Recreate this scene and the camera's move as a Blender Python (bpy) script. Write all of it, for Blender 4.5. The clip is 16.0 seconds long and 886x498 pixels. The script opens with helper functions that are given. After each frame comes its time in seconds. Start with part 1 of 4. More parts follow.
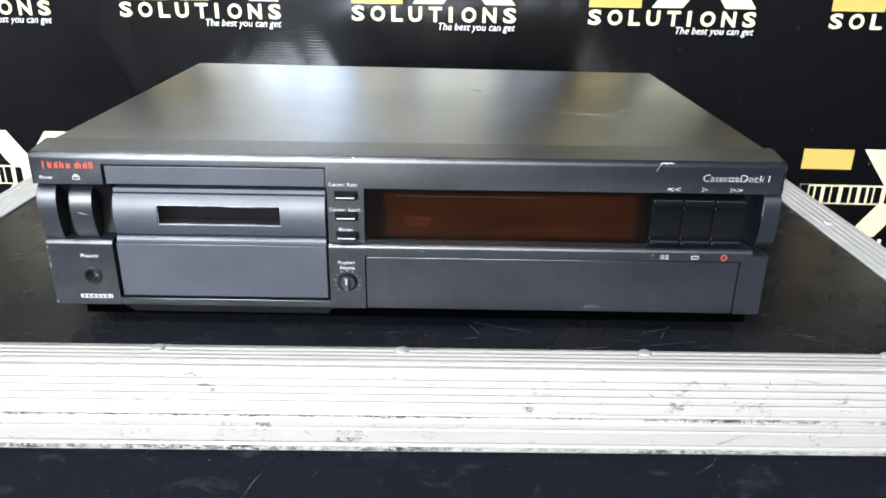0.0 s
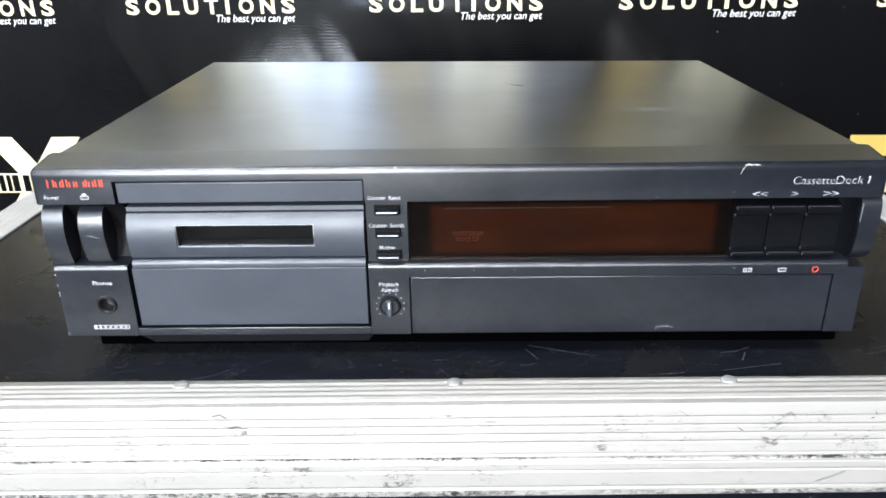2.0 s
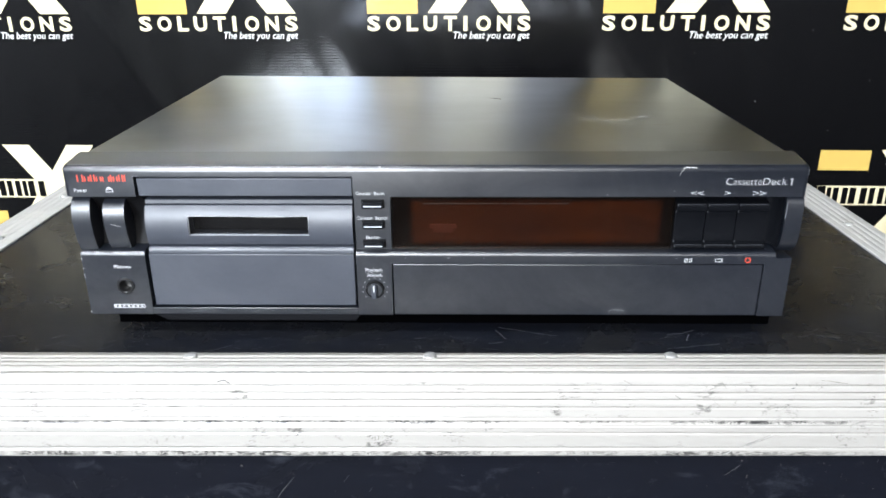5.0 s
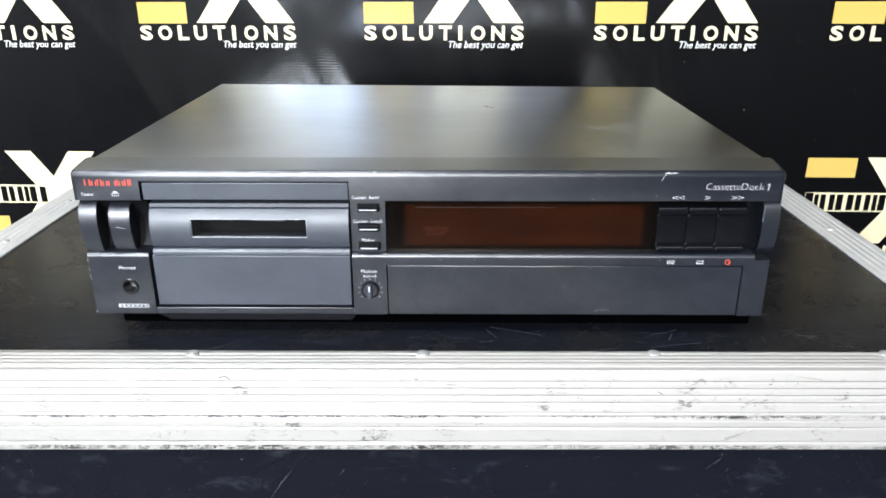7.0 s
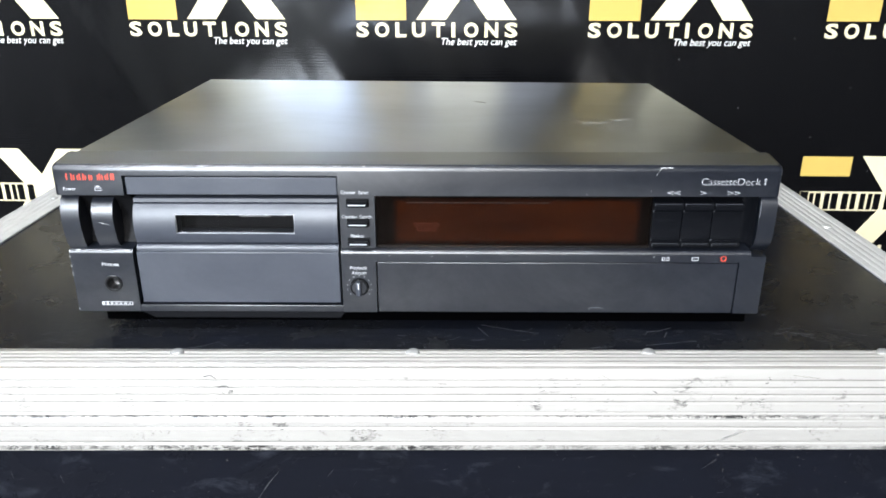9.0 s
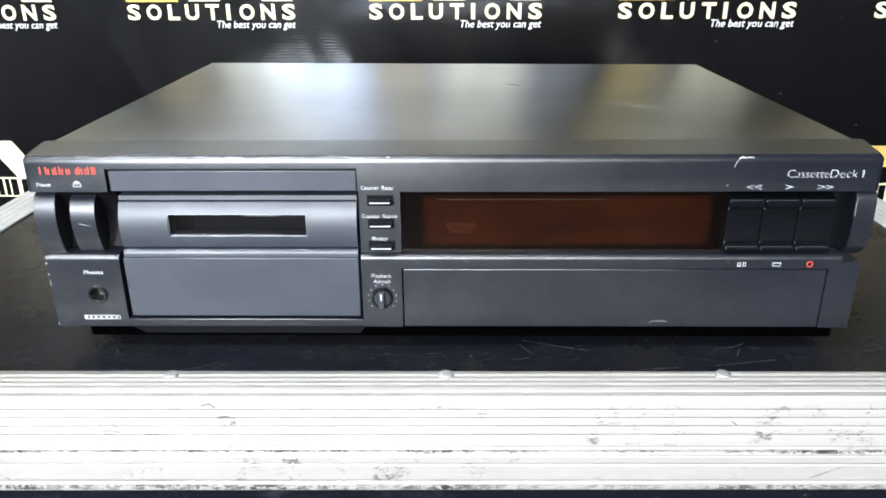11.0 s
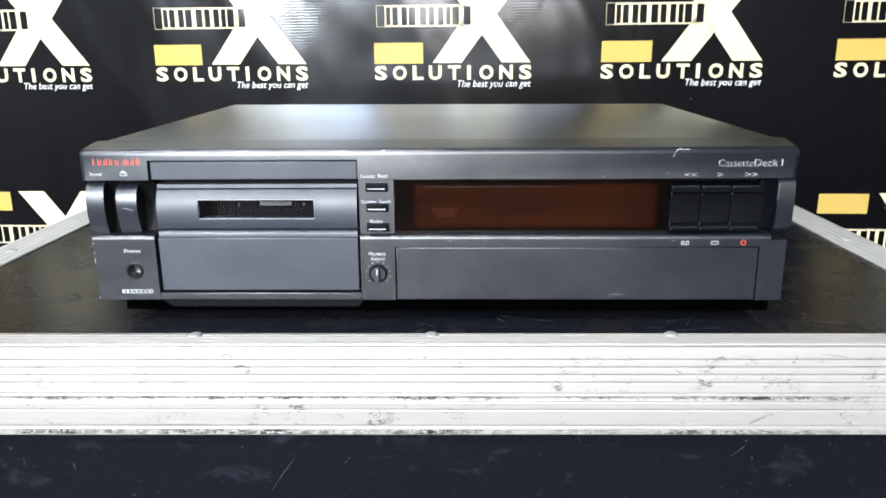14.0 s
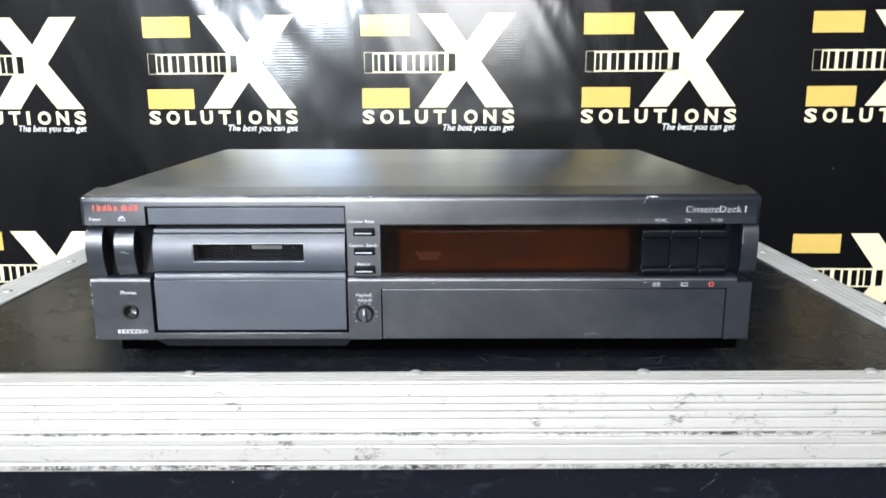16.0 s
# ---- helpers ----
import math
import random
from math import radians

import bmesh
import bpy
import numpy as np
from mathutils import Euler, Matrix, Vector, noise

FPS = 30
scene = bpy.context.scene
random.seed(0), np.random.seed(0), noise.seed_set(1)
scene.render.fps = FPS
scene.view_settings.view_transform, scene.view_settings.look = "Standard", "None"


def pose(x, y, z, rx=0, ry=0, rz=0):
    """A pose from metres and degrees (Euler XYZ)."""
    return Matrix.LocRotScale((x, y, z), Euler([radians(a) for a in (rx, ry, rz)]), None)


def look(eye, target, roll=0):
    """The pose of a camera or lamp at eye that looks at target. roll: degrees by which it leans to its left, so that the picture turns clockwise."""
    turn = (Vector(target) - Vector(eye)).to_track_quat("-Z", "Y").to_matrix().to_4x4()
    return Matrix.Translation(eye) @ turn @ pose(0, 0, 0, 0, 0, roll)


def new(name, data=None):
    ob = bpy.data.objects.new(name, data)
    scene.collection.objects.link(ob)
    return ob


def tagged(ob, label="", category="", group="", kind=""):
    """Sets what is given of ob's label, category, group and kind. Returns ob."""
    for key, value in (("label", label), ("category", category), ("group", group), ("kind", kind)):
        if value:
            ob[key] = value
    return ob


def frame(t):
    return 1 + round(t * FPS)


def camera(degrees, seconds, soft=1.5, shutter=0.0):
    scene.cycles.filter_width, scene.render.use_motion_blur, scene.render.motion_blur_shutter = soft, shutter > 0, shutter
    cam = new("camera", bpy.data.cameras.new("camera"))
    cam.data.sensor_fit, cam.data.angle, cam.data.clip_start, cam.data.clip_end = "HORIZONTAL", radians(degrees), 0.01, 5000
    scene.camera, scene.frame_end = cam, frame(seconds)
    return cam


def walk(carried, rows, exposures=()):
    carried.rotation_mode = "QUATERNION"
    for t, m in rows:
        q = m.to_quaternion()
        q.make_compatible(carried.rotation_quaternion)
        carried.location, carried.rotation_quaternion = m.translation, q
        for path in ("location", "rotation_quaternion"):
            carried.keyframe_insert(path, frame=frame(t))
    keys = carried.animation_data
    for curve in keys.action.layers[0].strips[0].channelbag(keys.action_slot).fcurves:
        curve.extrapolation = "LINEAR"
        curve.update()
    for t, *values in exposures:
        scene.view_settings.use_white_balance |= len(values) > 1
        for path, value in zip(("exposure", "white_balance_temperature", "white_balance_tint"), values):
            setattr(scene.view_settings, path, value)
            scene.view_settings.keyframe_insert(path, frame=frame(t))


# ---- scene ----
cam = camera(60.5, 16.0, 1.7, 0.4)
PATH = [
    (0, (0.023, -0.414, 0.219), (0.015, 1.44, -0.531), 0.8),
    (0.5, (0.02, -0.41, 0.222), (0.005, 1.442, -0.533), 0.3),
    (1, (0.016, -0.398, 0.218), (0.004, 1.45, -0.547), -0.1),
    (1.5, (0.009, -0.377, 0.214), (-0.007, 1.467, -0.561), -0.5),
    (2, (0.0, -0.363, 0.214), (-0.035, 1.481, -0.559), -0.9),
    (2.5, (0.001, -0.364, 0.217), (-0.045, 1.487, -0.539), -1.0),
    (3, (0.006, -0.377, 0.219), (-0.038, 1.479, -0.525), -1.1),
    (3.5, (0.007, -0.395, 0.218), (-0.039, 1.463, -0.521), -0.8),
    (4, (0.01, -0.405, 0.219), (-0.038, 1.454, -0.518), -0.5),
    (6.5, (0.017, -0.437, 0.224), (-0.013, 1.428, -0.497), -0.3),
    (7, (0.018, -0.439, 0.225), (-0.014, 1.428, -0.49), -0.2),
    (7.5, (0.021, -0.439, 0.224), (-0.005, 1.43, -0.487), 0.0),
    (8, (0.023, -0.437, 0.22), (0.003, 1.432, -0.489), 0.1),
    (8.5, (0.022, -0.437, 0.22), (0.005, 1.433, -0.491), 0.1),
    (9, (0.02, -0.431, 0.219), (0.003, 1.437, -0.494), 0.0),
    (9.5, (0.015, -0.42, 0.213), (-0.008, 1.444, -0.512), -0.2),
    (10, (0.011, -0.396, 0.21), (-0.021, 1.461, -0.532), -0.4),
    (10.2, (0.005, -0.385, 0.208), (-0.027, 1.474, -0.53), -0.4),
    (11.2, (0.004, -0.366, 0.199), (-0.034, 1.486, -0.527), -0.4),
    (12.3, (0.007, -0.377, 0.188), (-0.04, 1.497, -0.507), -0.4),
    (12.5, (0.008, -0.384, 0.189), (-0.042, 1.493, -0.498), -0.4),
    (13, (0.011, -0.405, 0.184), (-0.046, 1.484, -0.469), -0.6),
    (13.5, (0.01, -0.428, 0.164), (-0.056, 1.481, -0.428), -0.7),
    (14, (0.018, -0.45, 0.165), (-0.039, 1.482, -0.351), -0.5),
    (14.5, (0.016, -0.463, 0.165), (-0.035, 1.478, -0.315), -0.4),
    (15, (0.018, -0.465, 0.165), (-0.023, 1.483, -0.287), -0.4),
    (15.5, (0.02, -0.471, 0.164), (-0.012, 1.481, -0.272), -0.4),
    (16, (0.021, -0.472, 0.174), (-0.003, 1.483, -0.248), -0.3),
]
walk(cam, [(t, look(eye, target, roll)) for t, eye, target, roll in PATH],
     [(0, 0.09), (1, 0.10), (2, 0.06), (2.5, 0.01), (3, 0.02), (4, 0.03), (6.5, 0.04), (9, 0.06), (10, 0.13), (12.5, 0.02), (14, -0.06), (15, -0.09), (16, -0.06)])

# ---- world, lights, exposure ----
scene.view_settings.exposure = 0.0
world = bpy.data.worlds.new("world")
scene.world = world
world.use_nodes = True
wn, wl = world.node_tree.nodes, world.node_tree.links
sky = wn.new("ShaderNodeTexSky")
sky.sky_type, sky.sun_disc = "NISHITA", False
sky.sun_elevation, sky.sun_rotation = radians(40), radians(200)
wn["Background"].inputs["Strength"].default_value = 0.1
wl.new(sky.outputs["Color"], wn["Background"].inputs["Color"])

FLOOR, CEIL = -0.74, 1.95
WEST, EAST, SOUTH, NORTH = -2.3, 0.86, -3.0, 0.95
WINDOWS = ((-1.40, -0.90, 0.52, 1.78), (-0.56, 0.40, 0.35, 1.60))   # two unseen windows added behind the camera to carry its light: x0, x1, z0, z1


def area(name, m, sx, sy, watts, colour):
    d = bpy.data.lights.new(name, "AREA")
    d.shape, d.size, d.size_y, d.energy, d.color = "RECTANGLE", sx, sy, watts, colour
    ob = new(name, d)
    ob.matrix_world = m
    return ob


# area lamps in the added windows, placed to suit the reflections
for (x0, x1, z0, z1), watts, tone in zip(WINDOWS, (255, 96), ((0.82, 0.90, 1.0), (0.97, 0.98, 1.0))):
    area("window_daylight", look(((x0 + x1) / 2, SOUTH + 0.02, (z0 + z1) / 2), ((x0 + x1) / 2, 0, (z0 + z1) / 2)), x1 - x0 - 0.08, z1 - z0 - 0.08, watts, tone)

# ---- materials ----


class Mat:
    """A node material with short ways to add nodes."""

    def __init__(self, name, base=(0.5, 0.5, 0.5), rough=0.5, metal=0.0, spec=0.5):
        self.m = bpy.data.materials.new(name)
        self.m.use_nodes = True
        self.n, self.l = self.m.node_tree.nodes, self.m.node_tree.links
        self.b = self.n["Principled BSDF"]
        self.b.inputs["Base Color"].default_value = (*base, 1)
        self.b.inputs["Roughness"].default_value = rough
        self.b.inputs["Metallic"].default_value = metal
        self.b.inputs["Specular IOR Level"].default_value = spec
        self.height = None

    def node(self, kind, **inputs):
        n = self.n.new(kind)
        for k, v in inputs.items():
            n.inputs[k.replace("_", " ")].default_value = v
        return n

    def coords(self, scale=(1, 1, 1), shift=(0, 0, 0), world=False):
        if world:
            src = self.node("ShaderNodeNewGeometry").outputs["Position"]
        else:
            src = self.node("ShaderNodeTexCoord").outputs["Object"]
        mp = self.node("ShaderNodeMapping", Scale=scale, Location=shift)
        self.l.new(src, mp.inputs["Vector"])
        return mp.outputs["Vector"]

    def noise(self, scale=10.0, detail=3.0, rough=0.5, stretch=(1, 1, 1), shift=(0, 0, 0), world=True, warp=0.0):
        n = self.node("ShaderNodeTexNoise", Scale=scale, Detail=detail, Roughness=rough, Distortion=warp)
        self.l.new(self.coords(stretch, shift, world), n.inputs["Vector"])
        return n.outputs["Fac"]

    def ramp(self, fac, stops):
        r = self.n.new("ShaderNodeValToRGB")
        e = r.color_ramp.elements
        while len(e) < len(stops):
            e.new(0.5)
        for el, (p, c) in zip(e, stops):
            el.position = p
            el.color = (c, c, c, 1) if isinstance(c, (int, float)) else (*c, 1)
        self.l.new(fac, r.inputs["Fac"])
        return r.outputs["Color"]

    def mix(self, fac, a, b, blend="MIX"):
        n = self.n.new("ShaderNodeMix")
        n.data_type, n.blend_type = "RGBA", blend
        for sock, v in ((n.inputs[0], fac), (n.inputs[6], a), (n.inputs[7], b)):
            if isinstance(v, (int, float)):
                sock.default_value = v
            elif isinstance(v, tuple):
                sock.default_value = (*v, 1)
            else:
                self.l.new(v, sock)
        return n.outputs[2]

    def math(self, op, a, b=0.0, clamp=False):
        n = self.n.new("ShaderNodeMath")
        n.operation, n.use_clamp = op, clamp
        for sock, v in zip(n.inputs, (a, b)):
            if isinstance(v, (int, float)):
                sock.default_value = v
            else:
                self.l.new(v, sock)
        return n.outputs[0]

    def axis(self, which, world=True):
        sep = self.n.new("ShaderNodeSeparateXYZ")
        self.l.new(self.coords(world=world), sep.inputs[0])
        return sep.outputs[which]

    def band(self, value, lo, hi, soft):
        """1 between lo and hi, falling to 0 over soft."""
        n = self.n.new("ShaderNodeMapRange")
        n.interpolation_type = "SMOOTHSTEP"
        for k, v in (("From Min", lo - soft), ("From Max", lo)):
            n.inputs[k].default_value = v
        self.l.new(value, n.inputs["Value"])
        m = self.n.new("ShaderNodeMapRange")
        m.interpolation_type = "SMOOTHSTEP"
        for k, v in (("From Min", hi), ("From Max", hi + soft), ("To Min", 1.0), ("To Max", 0.0)):
            m.inputs[k].default_value = v
        self.l.new(value, m.inputs["Value"])
        return self.math("MULTIPLY", n.outputs[0], m.outputs[0])

    def set(self, socket, value):
        self.l.new(value, self.b.inputs[socket])
        return self

    def bump(self, height, dist, strength=1.0):
        n = self.node("ShaderNodeBump", Strength=strength, Distance=dist)
        self.l.new(height, n.inputs["Height"])
        if self.height is not None:
            self.l.new(self.height, n.inputs["Normal"])
        self.height = n.outputs["Normal"]
        self.l.new(self.height, self.b.inputs["Normal"])
        return self


def satin(name, base, rough, fine=900.0, worn=0.25, grimy=0.45):
    """Satin powder paint with fine grain, faint grime and a few pale scuffs."""
    a = Mat(name, base, rough)
    grime = a.ramp(a.noise(9, 4, 0.6, (1, 1, 1.6)), [(0.35, 0.0), (0.7, 1.0)])
    scuff = a.ramp(a.noise(60, 5, 0.7, (1, 1, 3), (3, 1, 0), warp=1.5), [(0.70, 0.0), (0.78, 1.0)])
    lighter = tuple(min(1, c * 1.5 + 0.006) for c in base)
    col = a.mix(a.math("MULTIPLY", grime, grimy), base, lighter)
    col = a.mix(a.math("MULTIPLY", scuff, worn), col, (0.16, 0.16, 0.165))
    dust = a.ramp(a.noise(420, 3, 0.7, shift=(2, 5, 1)), [(0.50, 0.0), (0.80, 1.0)])
    col = a.mix(a.math("MULTIPLY", dust, worn * 0.18), col, (0.13, 0.13, 0.135))
    a.set("Base Color", col)
    r = a.math("MULTIPLY_ADD", grime, grimy * 0.2)
    r.node.inputs[2].default_value = rough - grimy * 0.1
    a.set("Roughness", r)
    a.bump(a.noise(fine, 2, 0.5), 0.0001, 0.35)
    return a


_a = satin("black_plastic_fascia", (0.0057, 0.0070, 0.0106), 0.30)
_a.b.inputs["Specular IOR Level"].default_value = 0.0
_g = _a.node("ShaderNodeBsdfGlossy", Roughness=0.41)      # a wide, soft sheen that ends early
_g.distribution = "BECKMANN"
_f = _a.node("ShaderNodeFresnel", IOR=1.90)
_x = _a.n.new("ShaderNodeMixShader")
for _s in (_g, _f):
    _a.l.new(_a.height, _s.inputs["Normal"])
_m = _a.ramp(_a.noise(17, 6, 0.68, (0.8, 1, 1), (1, 3, 5), warp=0.4), [(0.30, 0.70), (0.70, 1.28)])      # handling smudges dull the sheen in clouds
_a.l.new(_a.math("MULTIPLY", _f.outputs[0], _m), _x.inputs[0])
_a.l.new(_a.b.outputs[0], _x.inputs[1])
_a.l.new(_g.outputs[0], _x.inputs[2])
_a.l.new(_x.outputs[0], _a.n["Material Output"].inputs["Surface"])
M_FACE = _a.m
_a = satin("blue_grey_satin_plastic", (0.019, 0.0228, 0.0325), 0.48)
_a.b.inputs["Specular IOR Level"].default_value = 0.50
_a.set("Specular IOR Level", _a.ramp(_a.noise(15, 6, 0.68, (0.8, 1, 1), (6, 3, 2), warp=0.4), [(0.30, 0.56), (0.70, 0.88)]))
M_DOOR = _a.m


_a = satin("grey_satin_paddle", (0.008, 0.0095, 0.0135), 0.31)
_a.b.inputs["Specular IOR Level"].default_value = 0.85
M_PADDLE = _a.m


def brushed(name, base, rough, lean=-0.49):
    """Dark metal brushed across: reflections run from front to back, dulled by handling."""
    a = Mat(name, base, rough)
    g = a.node("ShaderNodeBsdfAnisotropic", Roughness=rough, Anisotropy=lean)
    g.distribution = "BECKMANN"
    t = a.n.new("ShaderNodeTangent")
    t.direction_type, t.uv_map = "UV_MAP", "brush"
    a.l.new(t.outputs[0], g.inputs["Tangent"])
    dull = a.ramp(a.noise(11, 6, 0.65, (0.6, 1, 1), (2, 7, 1), warp=0.6), [(0.32, 0.0), (0.70, 1.0)])
    streak = a.ramp(a.noise(5, 4, 0.6, (2.2, 14, 1), (8, 2, 0), warp=0.2), [(0.45, 0.0), (0.75, 1.0)])
    col = a.mix(a.math("MULTIPLY", dull, 0.30), base, tuple(c * 0.55 for c in base))
    col = a.mix(a.math("MULTIPLY", streak, 0.08), col, tuple(min(1, c * 1.2) for c in base))
    a.l.new(col, g.inputs["Color"])
    a.bump(a.noise(900, 2, 0.5, (0.5, 1, 1)), 0.00003, 0.3)
    a.l.new(a.height, g.inputs["Normal"])
    paint = a.node("ShaderNodeBsdfDiffuse", Color=(0.047, 0.052, 0.062, 1))
    x = a.node("ShaderNodeMixShader", Fac=0.90)
    a.l.new(paint.outputs[0], x.inputs[1])
    a.l.new(g.outputs[0], x.inputs[2])
    a.l.new(x.outputs[0], a.n["Material Output"].inputs["Surface"])
    return a.m


M_COVER = brushed("dark_brushed_metal", (0.59, 0.635, 0.705), 0.365, -0.35)
M_LIP = brushed("dark_satin_metal", (0.46, 0.49, 0.54), 0.40, -0.38)
M_DARK = Mat("dark_recess_plastic", (0.003, 0.003, 0.0036), 0.6, 0.0, 0.15).m
_a = satin("black_button_plastic", (0.0025, 0.0028, 0.0038), 0.42, worn=0.08, grimy=0.2)
_a.b.inputs["Specular IOR Level"].default_value = 0.05
M_BUTTON = _a.m
M_KNOB = Mat("black_knob_plastic", (0.005, 0.005, 0.0055), 0.34).m
M_WHITE = Mat("white_print", (0.46, 0.47, 0.48), 0.5).m
M_RED = Mat("red_print", (0.60, 0.065, 0.032), 0.45).m
M_SMOKE = Mat("dusty_brown_plastic", (0.0034, 0.0027, 0.0025), 0.6, 0.0, 0.15).m
M_STRIPE = Mat("grey_stripe", (0.42, 0.43, 0.45), 0.4).m
M_BEZEL = Mat("pale_bezel_line", (0.36, 0.365, 0.38), 0.35).m
M_INSET = Mat("pale_inset", (0.50, 0.49, 0.46), 0.6).m
M_CAP_LINE = Mat("pale_cap_line", (0.10, 0.105, 0.115), 0.4).m
M_CHROME = Mat("worn_metal_ring", (0.25, 0.25, 0.25), 0.3, 1.0).m
M_GAP_SHADE = Mat("black_gap_shade", (0.0005, 0.0005, 0.0006), 0.8, 0.0, 0.0).m
M_LIPBASE = Mat("dull_black_plastic", (0.0028, 0.003, 0.0040), 0.6, 0.0, 0.10).m
M_PANE_GLINT = Mat("pane_highlight", (0.020, 0.018, 0.017), 0.3).m
M_DIGIT = Mat("unlit_red_digit", (0.085, 0.018, 0.010), 0.5).m
M_RUBBER = Mat("black_rubber", (0.005, 0.005, 0.005), 0.8, 0.0, 0.2).m


def pane_material(name, tint, rough, film):
    """Tinted clear plastic: the tint is what comes through, the gloss follows Fresnel; film: a thin coat of dust."""
    a = Mat(name)
    tr = a.n.new("ShaderNodeBsdfTransparent")
    tr.inputs["Color"].default_value = (*tint, 1)
    gl = a.n.new("ShaderNodeBsdfGlossy")
    gl.inputs["Roughness"].default_value = rough
    fr = a.node("ShaderNodeFresnel", IOR=1.25)
    mx = a.n.new("ShaderNodeMixShader")
    a.l.new(fr.outputs[0], mx.inputs[0])
    a.l.new(tr.outputs[0], mx.inputs[1])
    a.l.new(gl.outputs[0], mx.inputs[2])
    dust = a.n.new("ShaderNodeBsdfDiffuse")
    dust.inputs["Color"].default_value = (0.30, 0.28, 0.27, 1)
    md = a.n.new("ShaderNodeMixShader")
    a.l.new(a.ramp(a.noise(40, 5, 0.7, (0.6, 1, 1.4)), [(0.3, film * 0.5), (0.75, film * 1.6)]), md.inputs[0])
    a.l.new(mx.outputs[0], md.inputs[1])
    a.l.new(dust.outputs[0], md.inputs[2])
    a.l.new(md.outputs[0], a.n["Material Output"].inputs["Surface"])
    return a.m


M_PANE = pane_material("smoked_display_plastic", (0.62, 0.50, 0.42), 0.06, 0.003)
M_WINDOW = pane_material("smoked_cassette_window", (0.60, 0.60, 0.61), 0.08, 0.005)

_a = Mat("amber_display_board", (0.30, 0.085, 0.022), 0.17, 0.85)
_c = _a.mix(_a.ramp(_a.noise(14, 3, 0.6, (1, 1, 5)), [(0.3, 0.0), (0.7, 1.0)]), (0.100, 0.031, 0.010), (0.26, 0.090, 0.023))
_c = _a.mix(_a.math("MULTIPLY", _a.band(_a.axis(0), -0.0095, 0.131, 0.006), _a.band(_a.axis(2), 0.0590, 0.0812, 0.004)), (0.012, 0.0065, 0.0045), _c)      # the colour darkens towards the edges of the board
_a.bump(_a.noise(9, 2, 0.5, (1, 1, 2.5)), 0.004, 1.0)
_a.set("Base Color", _c)
M_AMBER = _a.m


def banner_material(name, base, rough):
    """Glossy printed vinyl: fine woven ribs across, soft folds, slight dirt."""
    a = Mat(name, base, rough, 0.0, 0.46)
    z = a.axis(2)
    dirt = a.ramp(a.noise(5, 4, 0.6), [(0.3, 0.0), (0.75, 1.0)])
    a.set("Base Color", a.mix(a.math("MULTIPLY", dirt, 0.18), base, tuple(c * 0.7 + 0.003 for c in base)))
    sway = a.math("MULTIPLY", a.noise(14, 2, 0.5, (1, 1, 2)), 6.0)
    ribs = a.math("SINE", a.math("ADD", a.math("MULTIPLY", z, 2 * math.pi / 0.0038), sway))
    patch = a.ramp(a.noise(9, 3, 0.6, (1, 1, 0.6)), [(0.38, 0.05), (0.7, 1.0)])
    a.bump(a.math("MULTIPLY", ribs, patch), 0.000016, 1.0)
    a.bump(a.noise(16, 3, 0.5, (1, 1, 0.5), warp=0.4), 0.0009, 1.0)
    slant = a.math("ADD", a.axis(0), a.math("MULTIPLY", z, 0.45))
    fold = a.node("ShaderNodeTexNoise", Scale=6.0, Detail=2.0, Roughness=0.5, Distortion=0.3)
    vec = a.n.new("ShaderNodeCombineXYZ")
    a.l.new(slant, vec.inputs[0])
    a.l.new(a.math("MULTIPLY", z, 0.30), vec.inputs[2])
    a.l.new(vec.outputs[0], fold.inputs["Vector"])
    a.bump(fold.outputs["Fac"], 0.0075, 1.0)
    return a.m


M_VINYL = banner_material("black_vinyl", (0.0008, 0.0008, 0.0012), 0.165)
M_GOLD = banner_material("yellow_print", (0.50, 0.342, 0.088), 0.19)
M_CREAM = banner_material("cream_print", (0.64, 0.56, 0.37), 0.19)
M_PALE = banner_material("white_vinyl_print", (0.70, 0.69, 0.66), 0.19)


